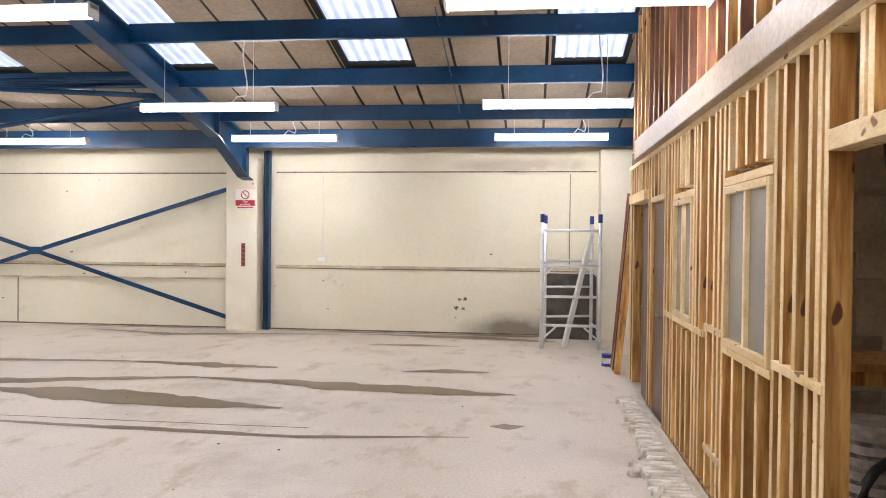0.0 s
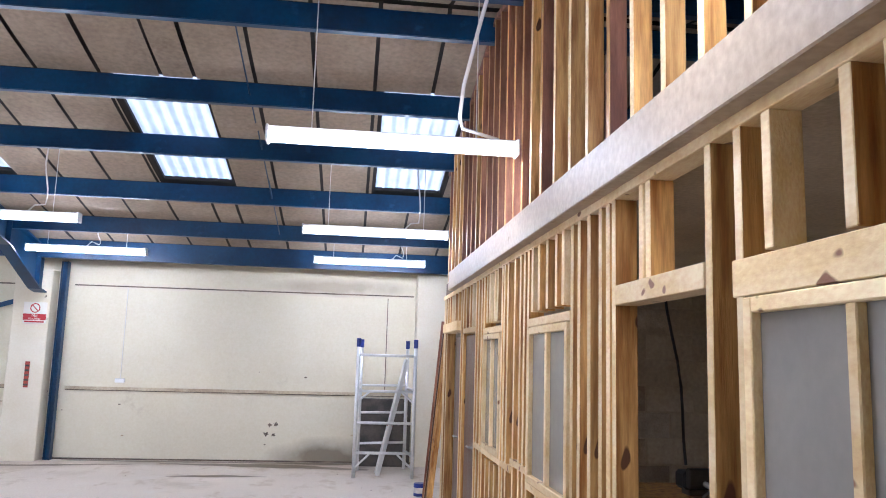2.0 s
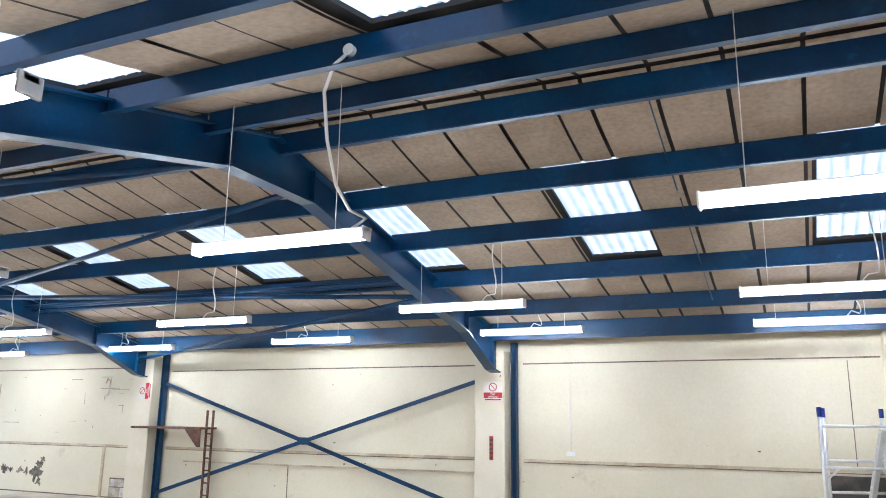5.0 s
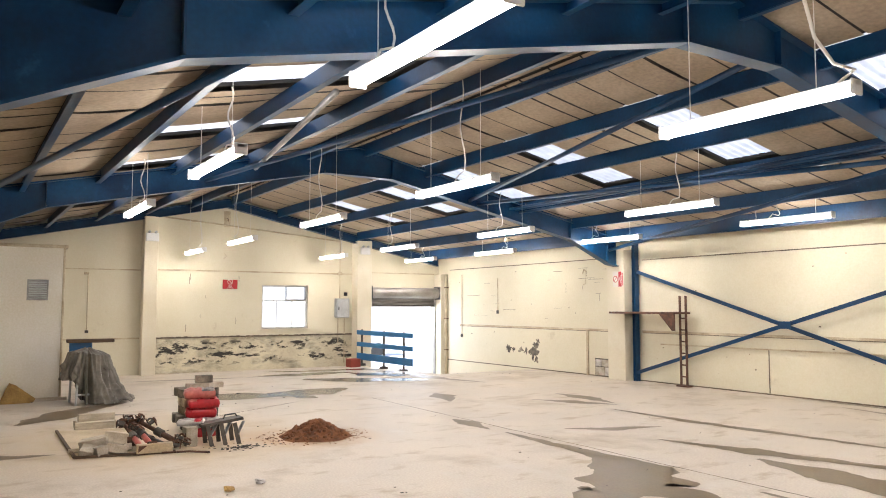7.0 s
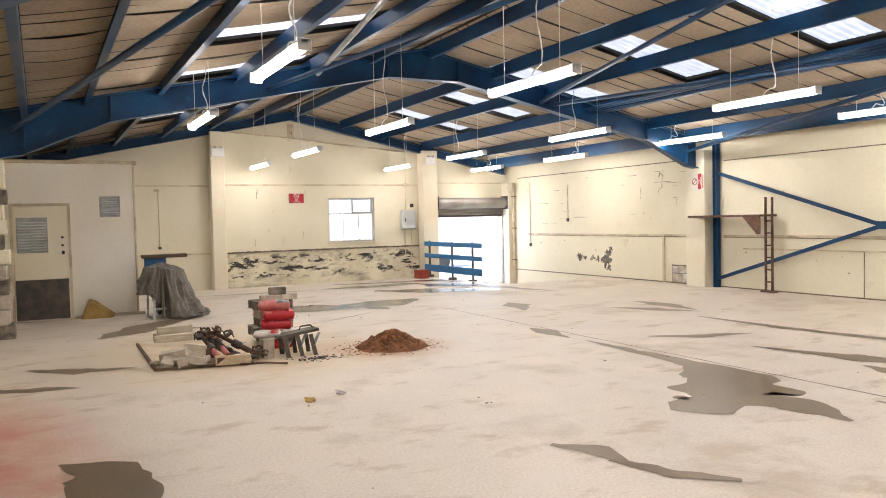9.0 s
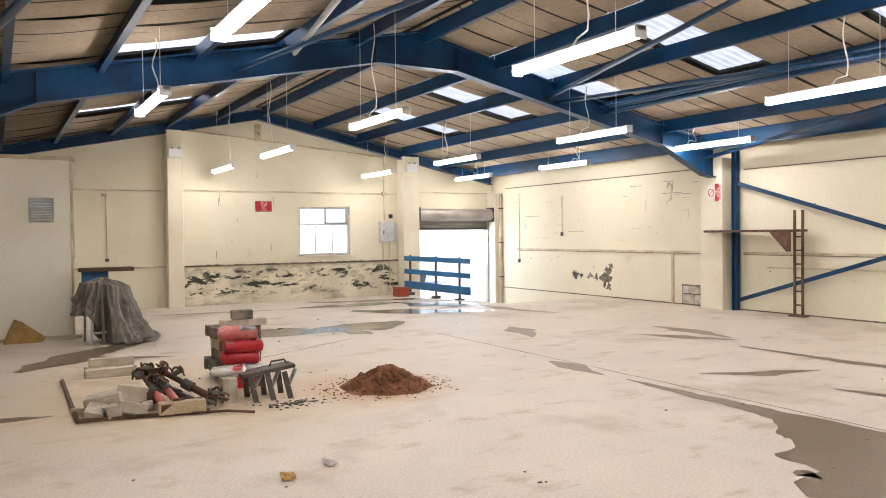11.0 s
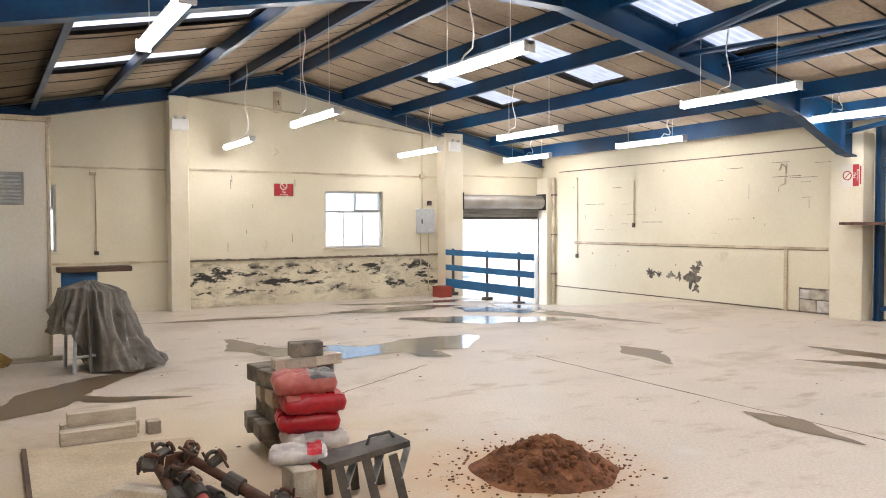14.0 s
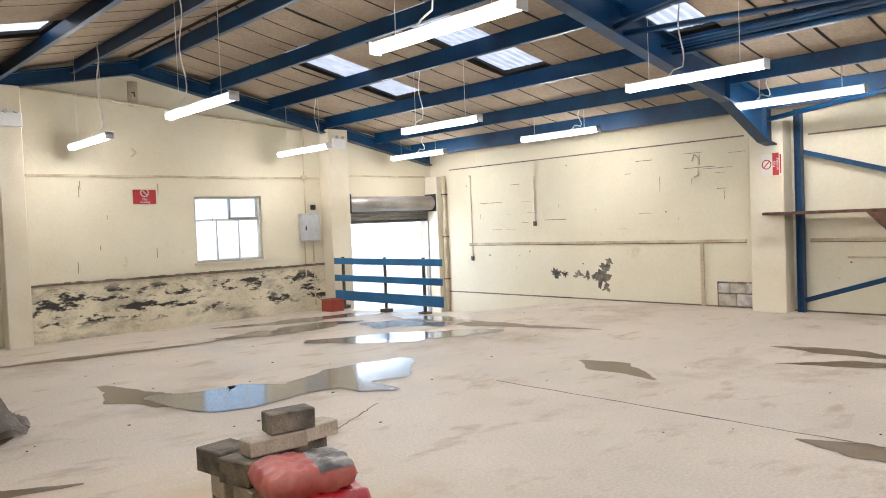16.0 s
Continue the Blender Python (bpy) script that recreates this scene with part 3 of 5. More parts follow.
# ---- gable windows ----
def window(name, y0, y1, z0, z1):
    ob = thing(name, (WEST - 0.1, (y0 + y1) / 2, z0), "", "", kind="structure")
    x0, x1 = WEST - 0.12, WEST - 0.06
    f = 0.05
    part("window_frame", CB((x0, x1, y0, y0 + f, z0, z1), (x0, x1, y1 - f, y1, z0, z1), (x0, x1, y0 + f, y1 - f, z1 - f, z1), (x0, x1, y0 + f, y1 - f, z0, z0 + f), c=0.004), "upvc", ob)
    zt = z1 - 0.36 * (z1 - z0)
    part("transom", CB((x0 + 0.004, x1 - 0.004, y0 + f, y1 - f, zt - 0.02, zt + 0.02), c=0.004), "upvc", ob)
    ym = y0 + 0.52 * (y1 - y0)
    part("top_light_frame", CB((x0, x1 + 0.02, ym, ym + 0.03, zt + 0.02, z1 - f), (x0, x1 + 0.02, y1 - f - 0.03, y1 - f, zt + 0.02, z1 - f), (x0, x1 + 0.02, ym + 0.03, y1 - f - 0.03, zt + 0.02, zt + 0.05), c=0.004), "steel", ob)
    for k in (1, 2):
        y = y0 + (y1 - y0) * k / 3
        part("mullion", CB((x0 + 0.01, x1 - 0.01, y - 0.011, y + 0.011, z0 + f, zt - 0.02), c=0.003), "upvc", ob)
    for k in range(3):
        a, b = y0 + (y1 - y0) * k / 3, y0 + (y1 - y0) * (k + 1) / 3
        p = part("pane", B((x0 + 0.028, x0 + 0.032, a + 0.02, b - 0.02, z0 + f, zt - 0.02)), "glass", ob)
        p.visible_shadow = False
    for a, b in ((y0 + f, ym), (ym + 0.03, y1 - f - 0.03)):
        p = part("pane", B((x0 + 0.028, x0 + 0.032, a, b, zt + 0.02, z1 - f)), "glass", ob)
        p.visible_shadow = False
    part("window_sill", CB((WEST - 0.06, WEST + 0.05, y0 - 0.04, y1 + 0.04, z0 - 0.03, z0), c=0.005), "pier", ob)


window("window_1", *GW)
window("window_2", *LW)

# ---- roller door, partly raised ----
ob = thing("roller_door", (WEST + 0.1, 11.2, 1.8), "grey steel roller shutter rolled up above the doorway", "roller door")
part("roll", T([(WEST + 0.2, 9.97, 2.13), (WEST + 0.2, 12.4, 2.13)], 0.17, 20), "shutter", ob)
for k in range(6):
    z = 1.99 - k * 0.042
    part("slat", T([(WEST + 0.06, 10.0, z), (WEST + 0.06, 12.38, z)], 0.024, 8), "shutter", ob, rounded=True)
part("bottom_bar", CB((WEST + 0.03, WEST + 0.09, 10.0, 12.38, 1.70, 1.76)), "darksteel", ob)
for y in (9.94, 12.38):
    part("guide", CB((WEST + 0.002, WEST + 0.1, y, y + 0.055, -0.5, 2.3), c=0.004), "steel", ob)
for y in (9.935, 12.405):
    part("end_plate", CB((WEST + 0.002, WEST + 0.4, y, y + 0.014, 1.93, 2.34), c=0.003), "black", ob)

# ---- guard rail along the ramp ----
ob = thing("guard_rail", (-19.8, 9.45, 0), "blue painted guard rail with three boards beside the ramp", "railing")
for z, h in ((0.93, 0.13), (0.58, 0.13), (0.22, 0.2)):
    part("board", CB((-21.45, -18.1, 9.39, 9.42, z - h / 2, z + h / 2)), "bluerail", ob)
for x in (-21.2, -19.8, -18.65):
    p = part("post", CB((x - 0.025, x + 0.025, 9.42, 9.47, 0, 1.02), c=0.004), "darksteel", ob)
    part("foot_plate", CB((x - 0.1, x + 0.1, 9.36, 9.53, -0.06, 0.012), c=0.004), "darksteel", p)

# ---- outside, seen through the door and windows ----
ob = thing("parked_van", (-33, 14.5, -0.62), "pale grey van parked in the bright yard", "van")
bm = bmesh.new()
prism(bm, [(12.0, -0.3), (16.6, -0.3), (16.6, 0.5), (15.8, 0.62), (15.2, 1.35), (12.0, 1.4)], "x", -34, -32.2)
part("body", bm, "gloss", ob)
for y in (12.9, 15.7):
    part("wheel", T([(-32.35, y, -0.3), (-32.15, y, -0.3)], 0.32, 16), "black", ob)
part("side_window", B((-32.19, -32.17, 13.9, 15.1, 0.6, 1.2)), "black", ob)
ob = thing("far_building", (-60, 20, -0.62), "long pale industrial building across the yard", "building")
part("wall", B((-66, -58, -30, 60, -0.62, 5.0)), "outside", ob)
bm = bmesh.new()
prism(bm, [(-67, 5.0), (-57, 5.0), (-62, 6.6)], "y", -31, 61)
part("roof", bm, "steel", ob)

# ---- office partition: bare stud wall ----
wall = thing("stud_wall", (STUD_X, 4, 0), "", "", kind="structure")
S0, S1 = STUD_X, STUD_X + 0.1
stud_meshes = {}


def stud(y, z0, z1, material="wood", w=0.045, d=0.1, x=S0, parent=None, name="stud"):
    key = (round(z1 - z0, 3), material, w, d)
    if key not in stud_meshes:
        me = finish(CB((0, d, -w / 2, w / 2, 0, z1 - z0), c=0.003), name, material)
        # faces toward -x get paler wood: dusty fronts, their stronger light painted in too
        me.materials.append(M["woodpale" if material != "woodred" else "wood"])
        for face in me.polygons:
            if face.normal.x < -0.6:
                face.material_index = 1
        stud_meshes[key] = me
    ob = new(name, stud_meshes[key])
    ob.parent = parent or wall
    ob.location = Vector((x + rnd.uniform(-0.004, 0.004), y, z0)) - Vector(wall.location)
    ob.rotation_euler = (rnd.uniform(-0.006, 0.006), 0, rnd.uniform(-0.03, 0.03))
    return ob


def rail(y0, y1, z, h=0.045, material="woodpale", x0=S0 - 0.004, x1=S1 + 0.002, name="noggin", tilt=0.0):
    return part(name, CB((x0, x1, min(y0, y1), max(y0, y1), z, z + h), c=0.003), material, wall)


TOP = 2.495
rail(-1.7, 8.6, TOP, 0.045, name="top_plate")
rail(2.4, 6.1, 0.0, 0.045, "wood", name="sole_plate")
rail(-1.7, 1.52, 0.0, 0.045, "wood", name="sole_plate")
OPEN = [(0.3, 1.27), (1.52, 2.36), (3.07, 3.99), (4.9, 5.66), (6.12, 6.88), (7.05, 8.17)]
for a, b in OPEN:
    for y in (a - 0.024, b + 0.024):
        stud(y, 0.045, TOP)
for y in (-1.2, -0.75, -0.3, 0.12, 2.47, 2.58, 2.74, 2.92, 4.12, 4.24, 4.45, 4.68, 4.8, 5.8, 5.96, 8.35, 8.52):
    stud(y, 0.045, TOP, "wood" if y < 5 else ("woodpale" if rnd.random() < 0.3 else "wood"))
rail(0.0, 1.33, 1.985, 0.11, name="header")
rail(1.52, 2.36, 2.03, 0.085, name="header")
rail(3.05, 4.02, 2.0, 0.05, name="header")
rail(4.88, 5.68, 2.0, 0.05, name="header")
rail(6.1, 6.9, 2.04, 0.05, name="header")
rail(7.03, 8.2, 2.08, 0.10, name="header", x0=S0 - 0.05)
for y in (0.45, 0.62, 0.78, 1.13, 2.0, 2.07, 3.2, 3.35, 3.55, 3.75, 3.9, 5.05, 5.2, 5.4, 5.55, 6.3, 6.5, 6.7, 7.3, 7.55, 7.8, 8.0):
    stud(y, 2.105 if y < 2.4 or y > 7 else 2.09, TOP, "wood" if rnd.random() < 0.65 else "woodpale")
for a, b, z in ((3.05, 4.02, 1.0), (4.88, 5.68, 1.02), (2.38, 3.04, 1.06), (4.03, 4.5, 1.08), (4.5, 4.87, 1.02), (5.69, 6.08, 1.02), (0.0, 1.33, 0.68), (1.31, 1.5, 1.17), (4.05, 4.48, 0.28)):
    rail(a, b, z)
for a, b in ((3.07, 3.99), (4.9, 5.66), (0.3, 1.27)):
    n = 4
    for k in range(1, n):
        stud(a + (b - a) * k / n, 0.045, 1.0 if a > 2 else 0.68)
# fascia over the partition and the tall studs above it
part("fascia", CB((S0 - 0.075, S0 + 0.02, -1.7, 7.62, 2.535, 2.74), c=0.006), "beam", wall, "grey painted fascia board")
part("deck_edge", B((S0 + 0.025, S1 + 0.02, -1.7, 8.6, 2.545, 2.70)), "darkwood", wall)
y = -0.69
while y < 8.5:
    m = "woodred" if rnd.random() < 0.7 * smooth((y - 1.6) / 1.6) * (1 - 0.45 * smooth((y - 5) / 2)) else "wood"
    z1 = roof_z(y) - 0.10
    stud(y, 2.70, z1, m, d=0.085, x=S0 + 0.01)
    y += 0.318 if y < 3.6 else 0.285
for a, b in ((-1.7, RIDGE_Y), (RIDGE_Y, 8.6)):
    part("raking_plate", BAR((S0 + 0.06, a, roof_z(a) - 0.08), (S0 + 0.06, b, roof_z(b) - 0.08), 0.1, 0.045), "woodred", wall)
part("backing_board", B((S1 + 0.55, S1 + 0.57, 4.2, 8.6, 2.66, 3.9)), "woodred", wall)


def glazed(y0, y1, z0, z1, mulls):
    ob = thing("glazed_frame", (S0, (y0 + y1) / 2, z0), "pale timber window frame with dusty glass set in the stud wall", "window", "partition windows")
    x0, x1 = S0 - 0.012, S0 + 0.06
    f = 0.045
    part("window_frame", CB((x0, x1, y0, y0 + f, z0, z1), (x0, x1, y1 - f, y1, z0, z1), (x0, x1, y0 + f, y1 - f, z1 - f, z1), (x0, x1, y0 + f, y1 - f, z0, z0 + f), c=0.004), "woodpale", ob)
    ys = [y0 + f] + [y0 + (y1 - y0) * k / (mulls + 1) for k in range(1, mulls + 1)] + [y1 - f]
    for y in ys[1:-1]:
        part("mullion", CB((x0 + 0.004, x1 - 0.004, y - 0.02, y + 0.02, z0 + f, z1 - f), c=0.004), "woodpale", ob)
    for a, b in zip(ys, ys[1:]):
        part("pane", B((x0 + 0.03, x0 + 0.035, a, b, z0 + f, z1 - f)), "dusty", ob)


glazed(3.08, 3.98, 1.05, 1.995, 1)
glazed(4.91, 5.65, 1.07, 1.995, 1)
glazed(0.31, 1.26, 0.73, 1.98, 1)
for y0, y1 in ((6.14, 6.86), (7.07, 7.62)):
    ob = thing("brown_door", (S0 + 0.05, (y0 + y1) / 2, 0), "dark brown wooden door standing in the stud wall", "door", "partition doors")
    part("leaf", CB((S0 + 0.03, S0 + 0.07, y0, y1, 0.01, 2.02)), "door", ob)
    for z in (0.25, 1.15):
        part("panel", CB((S0 + 0.022, S0 + 0.03, y0 + 0.12, y1 - 0.12, z, z + 0.7), c=0.004), "door", ob)
    part("handle", T([(S0 + 0.03, y0 + 0.06, 1.0), (S0 - 0.03, y0 + 0.06, 1.0), (S0 - 0.03, y0 + 0.16, 1.0)], 0.009), "steel", ob)
# timber lengths leaning by the end of the partition
for k in range(7):
    y = 8.62 + 0.09 * k
    x = 0.98 + 0.03 * rnd.random()
    h = rnd.uniform(1.7, 2.35)
    ob = single("leaning_timber", BAR((x - 0.02, y + 0.25, 0.01), (x + 0.14, y, h), 0.03, 0.07, up=(1, 0, 0)), rnd.choice(("woodred", "door", "wood")), "length of reddish timber leaning on the end of the stud wall", "timber", at=(x, y, 0), group="leaning timbers")
single("office_back_wall", B((3.4, 3.5, SOUTH, NORTH, 0, 2.6)), "office", kind="structure")
single("office_ceiling", B((S1 + 0.03, 3.5, SOUTH, 8.6, 2.55, 2.63)), "ply", kind="structure")
single("office_end_wall", B((S1, 3.4, 8.52, 8.6, 0, 2.5)), "office", kind="structure")
# added dark wall: its colour stands for the loft's shade behind the studs
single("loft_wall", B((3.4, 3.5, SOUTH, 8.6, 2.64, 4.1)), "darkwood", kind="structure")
cross = single("office_cross_wall", B((S1 + 0.02, 3.4, 5.84, 5.94, 0, 2.54)), "office", kind="structure")
for row in range(11):
    for k in range(5):
        x = S1 + 0.05 + 0.45 * k + (0.22 if row % 2 else 0)
        if x + 0.43 < 3.4 and rnd.random() < 0.8:
            part("block", CB((x, x + 0.435, 5.828, 5.84, 0.01 + 0.228 * row, 0.226 + 0.228 * row), c=0.004), ("office", "office", "blockpale")[(row * 3 + k) % 3], cross)

# inside the office doorway
ob = thing("workbench", (2.2, 4.5, 0), "rough timber workbench inside the unfinished office", "workbench")
part("worktop", CB((1.3, 3.3, 4.2, 4.85, 0.87, 0.92)), "wood", ob)
part("apron", CB((1.3, 3.3, 4.22, 4.25, 0.78, 0.868)), "wood", ob)
for x, y in ((1.33, 4.26), (3.2, 4.26), (1.33, 4.78), (3.2, 4.78)):
    part("leg", CB((x, x + 0.07, y, y + 0.05, 0, 0.868)), "darkwood", ob)
ob = thing("plastic_drum", (1.88, 3.85, 0), "grey white ribbed plastic drum beside the workbench", "drum")
part("body", T([(1.88, 3.85, 0.0), (1.88, 3.85, 0.05), (1.88, 3.85, 0.58), (1.88, 3.85, 0.62)], 0.17, 24), "whitebag", ob, rounded=True)
for k in range(7):
    part("rib", T([(1.88, 3.85, 0.08 + 0.075 * k), (1.88, 3.85, 0.105 + 0.075 * k)], 0.178, 24), "greybag", ob)
part("lid", T([(1.88, 3.85, 0.62), (1.88, 3.85, 0.65)], 0.18, 24), "whitebag", ob)
single("black_hose", T([(1.95 + 0.26 * math.cos(a), 3.5 + 0.05 * a / 6, 0.3 + 0.24 * math.sin(a)) for a in [k * 0.35 for k in range(20)]], 0.03), "black", "coiled black plastic hose in front of the drum", "hose", at=(1.95, 3.5, 0), rounded=True)
ob = thing("bench_vice", (2.3, 4.35, 0.92), "small dark steel vice bolted on the workbench", "vice")
part("body", CB((2.2, 2.42, 4.26, 4.42, 0.96, 1.08), c=0.02), "black", ob)
part("base", CB((2.24, 2.38, 4.28, 4.4, 0.921, 0.958)), "darksteel", ob)
part("jaw", CB((2.2, 2.42, 4.18, 4.24, 0.98, 1.11), c=0.01), "darksteel", ob)
part("screw", T([(2.31, 4.26, 1.02), (2.31, 4.02, 1.0)], 0.018, 10), "steel", ob, rounded=True)
part("bar", T([(2.23, 4.05, 0.95), (2.39, 4.05, 1.07)], 0.009, 8), "steel", ob)
single("loose_cable", T([(2.0 + 0.02 * k, 4.1 + 0.04 * math.sin(k), 2.5 - 0.17 * k) for k in range(9)], 0.01), "black", "black cable hanging from the office ceiling", "cable", at=(2.0, 4.1, 2.5))

# broken threshold beside the partition
ob = thing("broken_threshold", (0.9, 5.5, 0), "strip of broken pale concrete along the foot of the stud wall", "rubble")
for k in range(46):
    y = 4.1 + 3.2 * k / 45
    w = 0.14 + 0.05 * noise.noise((y * 3, 0, 0)) + (0.12 if y < 4.9 else 0.03 * (7.3 - y)) + rnd.uniform(-0.03, 0.03)
    h = 0.05 + 0.02 * noise.noise((y * 9, 1, 0))
    x1 = S0 - 0.09
    part("chunk", CB((x1 - w, x1, y, y + 0.07, -0.02, h), c=0.012), "rubble", ob)
single("floor_batten", B((S0 - 0.088, S0 - 0.012, 4.1, 7.5, 0, 0.035)), "timber", "pale timber batten laid along the stud wall", "batten", at=(1.0, 5.8, 0))
for k in range(9):
    y, x = 4.1 + rnd.random() * 1.2, 0.62 + rnd.random() * 0.16
    s = rnd.uniform(0.03, 0.07)
    b2 = bmesh.new()
    bmesh.ops.create_icosphere(b2, subdivisions=1, radius=s)
    for v in b2.verts:
        v.co *= rnd.uniform(0.7, 1.1)
    bmesh.ops.translate(b2, verts=b2.verts, vec=(x, y, s * 0.45))
    single("rubble_lump", b2, "rubble", "lump of broken pale concrete on the floor", "rubble", at=(x, y, 0), group="rubble lumps")

# ---- hanging fluorescent lamps ----
LAMP_Z = {0: 3.2, 1: 3.2, 2: 3.17, 3: 3.14, 4: 3.1, 5: 3.09}


def lamp(x, y, z, cable_x):
    top = roof_z(y) - 0.03
    ob = thing("ceiling_light", (x, y, z), "white batten light with a lit fluorescent diffuser hung on wires", "light", "hanging batten lights")
    L = 1.73
    part("body", CB((x, x + L, y - 0.045, y + 0.045, z + 0.055, z + 0.10), c=0.008), "white", ob)
    bm = bmesh.new()
    prism(bm, [(y + 0.062 * math.cos(a), z + 0.055 + 0.06 * math.sin(a)) for a in (math.pi * (1 + k / 8) for k in range(9))], "x", x + 0.02, x + L - 0.02)
    part("diffuser", bm, "tube", ob)
    for a in (x, x + L - 0.02):
        part("end_cap", CB((a, a + 0.02, y - 0.066, y + 0.066, z - 0.008, z + 0.104), c=0.006), "white", ob)
    for a in (x + 0.3, x + L - 0.3):
        part("wire", T([(a, y, z + 0.1), (a, y, top)], 0.004, 5), "cable", ob)
    c = cable_x
    if c is None:
        return ob
    pts = [(x + c + 0.05 * math.sin(f * 5) * (1 - f), y + 0.02 + 0.03 * math.sin(f * 9), z + 0.1 + (top - z - 0.12) * f) for f in [k / 10 for k in range(11)]]
    pts = [(x + c - 0.14, y, z + 0.102), (x + c - 0.08, y + 0.01, z + 0.17)] + pts[1:]
    part("cable", T(pts, 0.009, 6), "cable", ob)
    return ob


for y, ks in ((1.32, (0, 1, 2, 3)), (4.3, (0, 1, 2, 3, 4, 5)), (8.2, (0, 1, 2, 3, 4, 5)), (11.1, (0, 1, 2, 3, 4, 5))):
    for k in ks:
        x = -0.69 - 4.22 * k + (0.35 if k == 5 else 0)
        yy = y + (0.05 if k == 3 else 0)
        lamp(x, yy, LAMP_Z[k], None if y == 4.3 and k < 2 else (1.35 if k == 0 else 0.4 + 0.3 * ((k * 7 + int(y)) % 4)))
for x, y, drift, lamp_end in ((-2.78, 3.32, -0.5, -3.2), (0.8, 3.32, -0.2, 1.02)):
    z = roof_z(y) - 0.13
    ob = thing("ceiling_rose", (x, y, z), "round white cable rose on a blue purlin", "ceiling rose", "ceiling roses")
    part("rose", T([(x, y - 0.007, z), (x, y - 0.05, z)], 0.042, 16), "white", ob)
    pts = [(x, y - 0.04, z - 0.02), (x + 0.25 * drift, y - 0.02, z - 0.08), (x + 0.55 * drift, y + 0.1, z - 0.2), (x + 0.8 * drift, y + 0.35, z - 0.45), (x + drift, y + 0.65, z - 0.7), (x + 0.98 * drift, y + 0.85, z - 0.85), (x + 0.8 * drift, y + 0.95, z - 0.9), (lamp_end - 0.12, y + 0.98, 3.305)]
    part("cable", T(pts, 0.013, 8), "cable", ob, rounded=True)

# ---- signs ----
def letters(text, size, m, material, parent, name="lettering"):
    cu = bpy.data.curves.new(name, "FONT")
    cu.body, cu.size, cu.align_x, cu.align_y, cu.extrude = text, size, "CENTER", "CENTER", 0.001
    tmp_ob = bpy.data.objects.new(name, cu)
    scene.collection.objects.link(tmp_ob)
    me = bpy.data.meshes.new_from_object(tmp_ob.evaluated_get(bpy.context.evaluated_depsgraph_get()))
    bpy.data.objects.remove(tmp_ob)
    me.transform(m)
    me.materials.clear()
    me.materials.append(M[material])
    ob = new(name, me)
    ob.parent = parent
    return ob


def sign(at, rz, w=0.36, h=0.34, roll=0, ground="signwhite"):
    """A prohibition sign facing -y before it is turned by rz."""
    ob = thing("no_smoking_sign", at, "small red and white no smoking sign screwed to the wall", "sign", "no smoking signs")
    turn = Matrix.Rotation(radians(rz), 4, "Z") @ Matrix.Rotation(radians(roll), 4, "Y")
    def put(name, bm, material):
        bmesh.ops.transform(bm, matrix=turn, verts=bm.verts)
        p = new(name, finish(bm, name, material))
        p.parent = ob
        return p
    put("plate", CB((-w / 2, w / 2, -0.008, 0, -h / 2, h / 2), c=0.002), ground)
    put("red_panel", B((-w / 2 + 0.004, w / 2 - 0.004, -0.011, -0.0085, -h / 2 + 0.05, -0.02)), "signred")
    bm = bmesh.new()
    ring = [(0.07 * math.cos(a), 0.075 + 0.07 * math.sin(a)) for a in (k * math.pi / 10 for k in range(21))]
    for p, q in zip(ring, ring[1:]):
        bar(bm, (p[0], -0.0105, p[1]), (q[0], -0.0105, q[1]), 0.004, 0.016)
    bar(bm, (-0.05, -0.0105, 0.125), (0.05, -0.0105, 0.025), 0.004, 0.014)
    put("symbol", bm, "signred" if ground == "signwhite" else "signwhite")
    put("red_strip", B((-w / 2 + 0.03, w / 2 - 0.03, -0.0105, -0.0085, -h / 2 + 0.012, -h / 2 + 0.035)), "signred")
    face = turn @ Matrix.Translation((0, -0.012, 0)) @ Matrix.Rotation(radians(90), 4, "X")
    letters("No", 0.07, face @ Matrix.Translation((0, -0.045, 0)), "signwhite", ob)
    letters("smoking", 0.055, face @ Matrix.Translation((0, -0.095, 0)), "signwhite", ob)
    return ob


sign((-5.14, 12.27, 2.33), 0)
sign((-13.4, 12.27, 2.36), 0, roll=-90)
sign((WEST + 0.012, 5.63, 2.33), 90, 0.42, 0.26, ground="signred")
ob = thing("faded_notice", (-5.17, 12.27, 1.35), "narrow faded red notice strip on the wall pier", "notice")
part("strip", CB((-5.21, -5.14, 12.268, 12.279, 1.14, 1.55), c=0.002), "redtape", ob)
for k in range(5):
    part("mark", B((-5.205, -5.145, 12.264, 12.2675, 1.17 + 0.075 * k, 1.20 + 0.075 * k)), "darksteel", ob)

# ---- fittings on the gable wall ----
ob = thing("fuse_box", (WEST + 0.1, 9.07, 1.37), "grey metal electrical box on the gable wall", "electrical box")
part("body", CB((WEST + 0.005, WEST + 0.17, 8.84, 9.28, 1.37, 1.95), c=0.02), "grey", ob)
part("door", CB((WEST + 0.172, WEST + 0.182, 8.87, 9.25, 1.40, 1.92), c=0.01), "grey", ob)
part("latch", CB((WEST + 0.183, WEST + 0.195, 8.9, 8.93, 1.6, 1.7), c=0.003), "black", ob)
for y, z0, z1 in ((9.0, 1.95, 3.75), (9.16, 0.0, 1.37), (8.95, 0.6, 1.37)):
    part("conduit", T([(WEST + 0.05, y, z0), (WEST + 0.05, y, z1)], 0.014), "trim", ob)
part("switch", CB((WEST + 0.01, WEST + 0.07, 9.15, 9.25, 2.03, 2.14)), "black", ob)
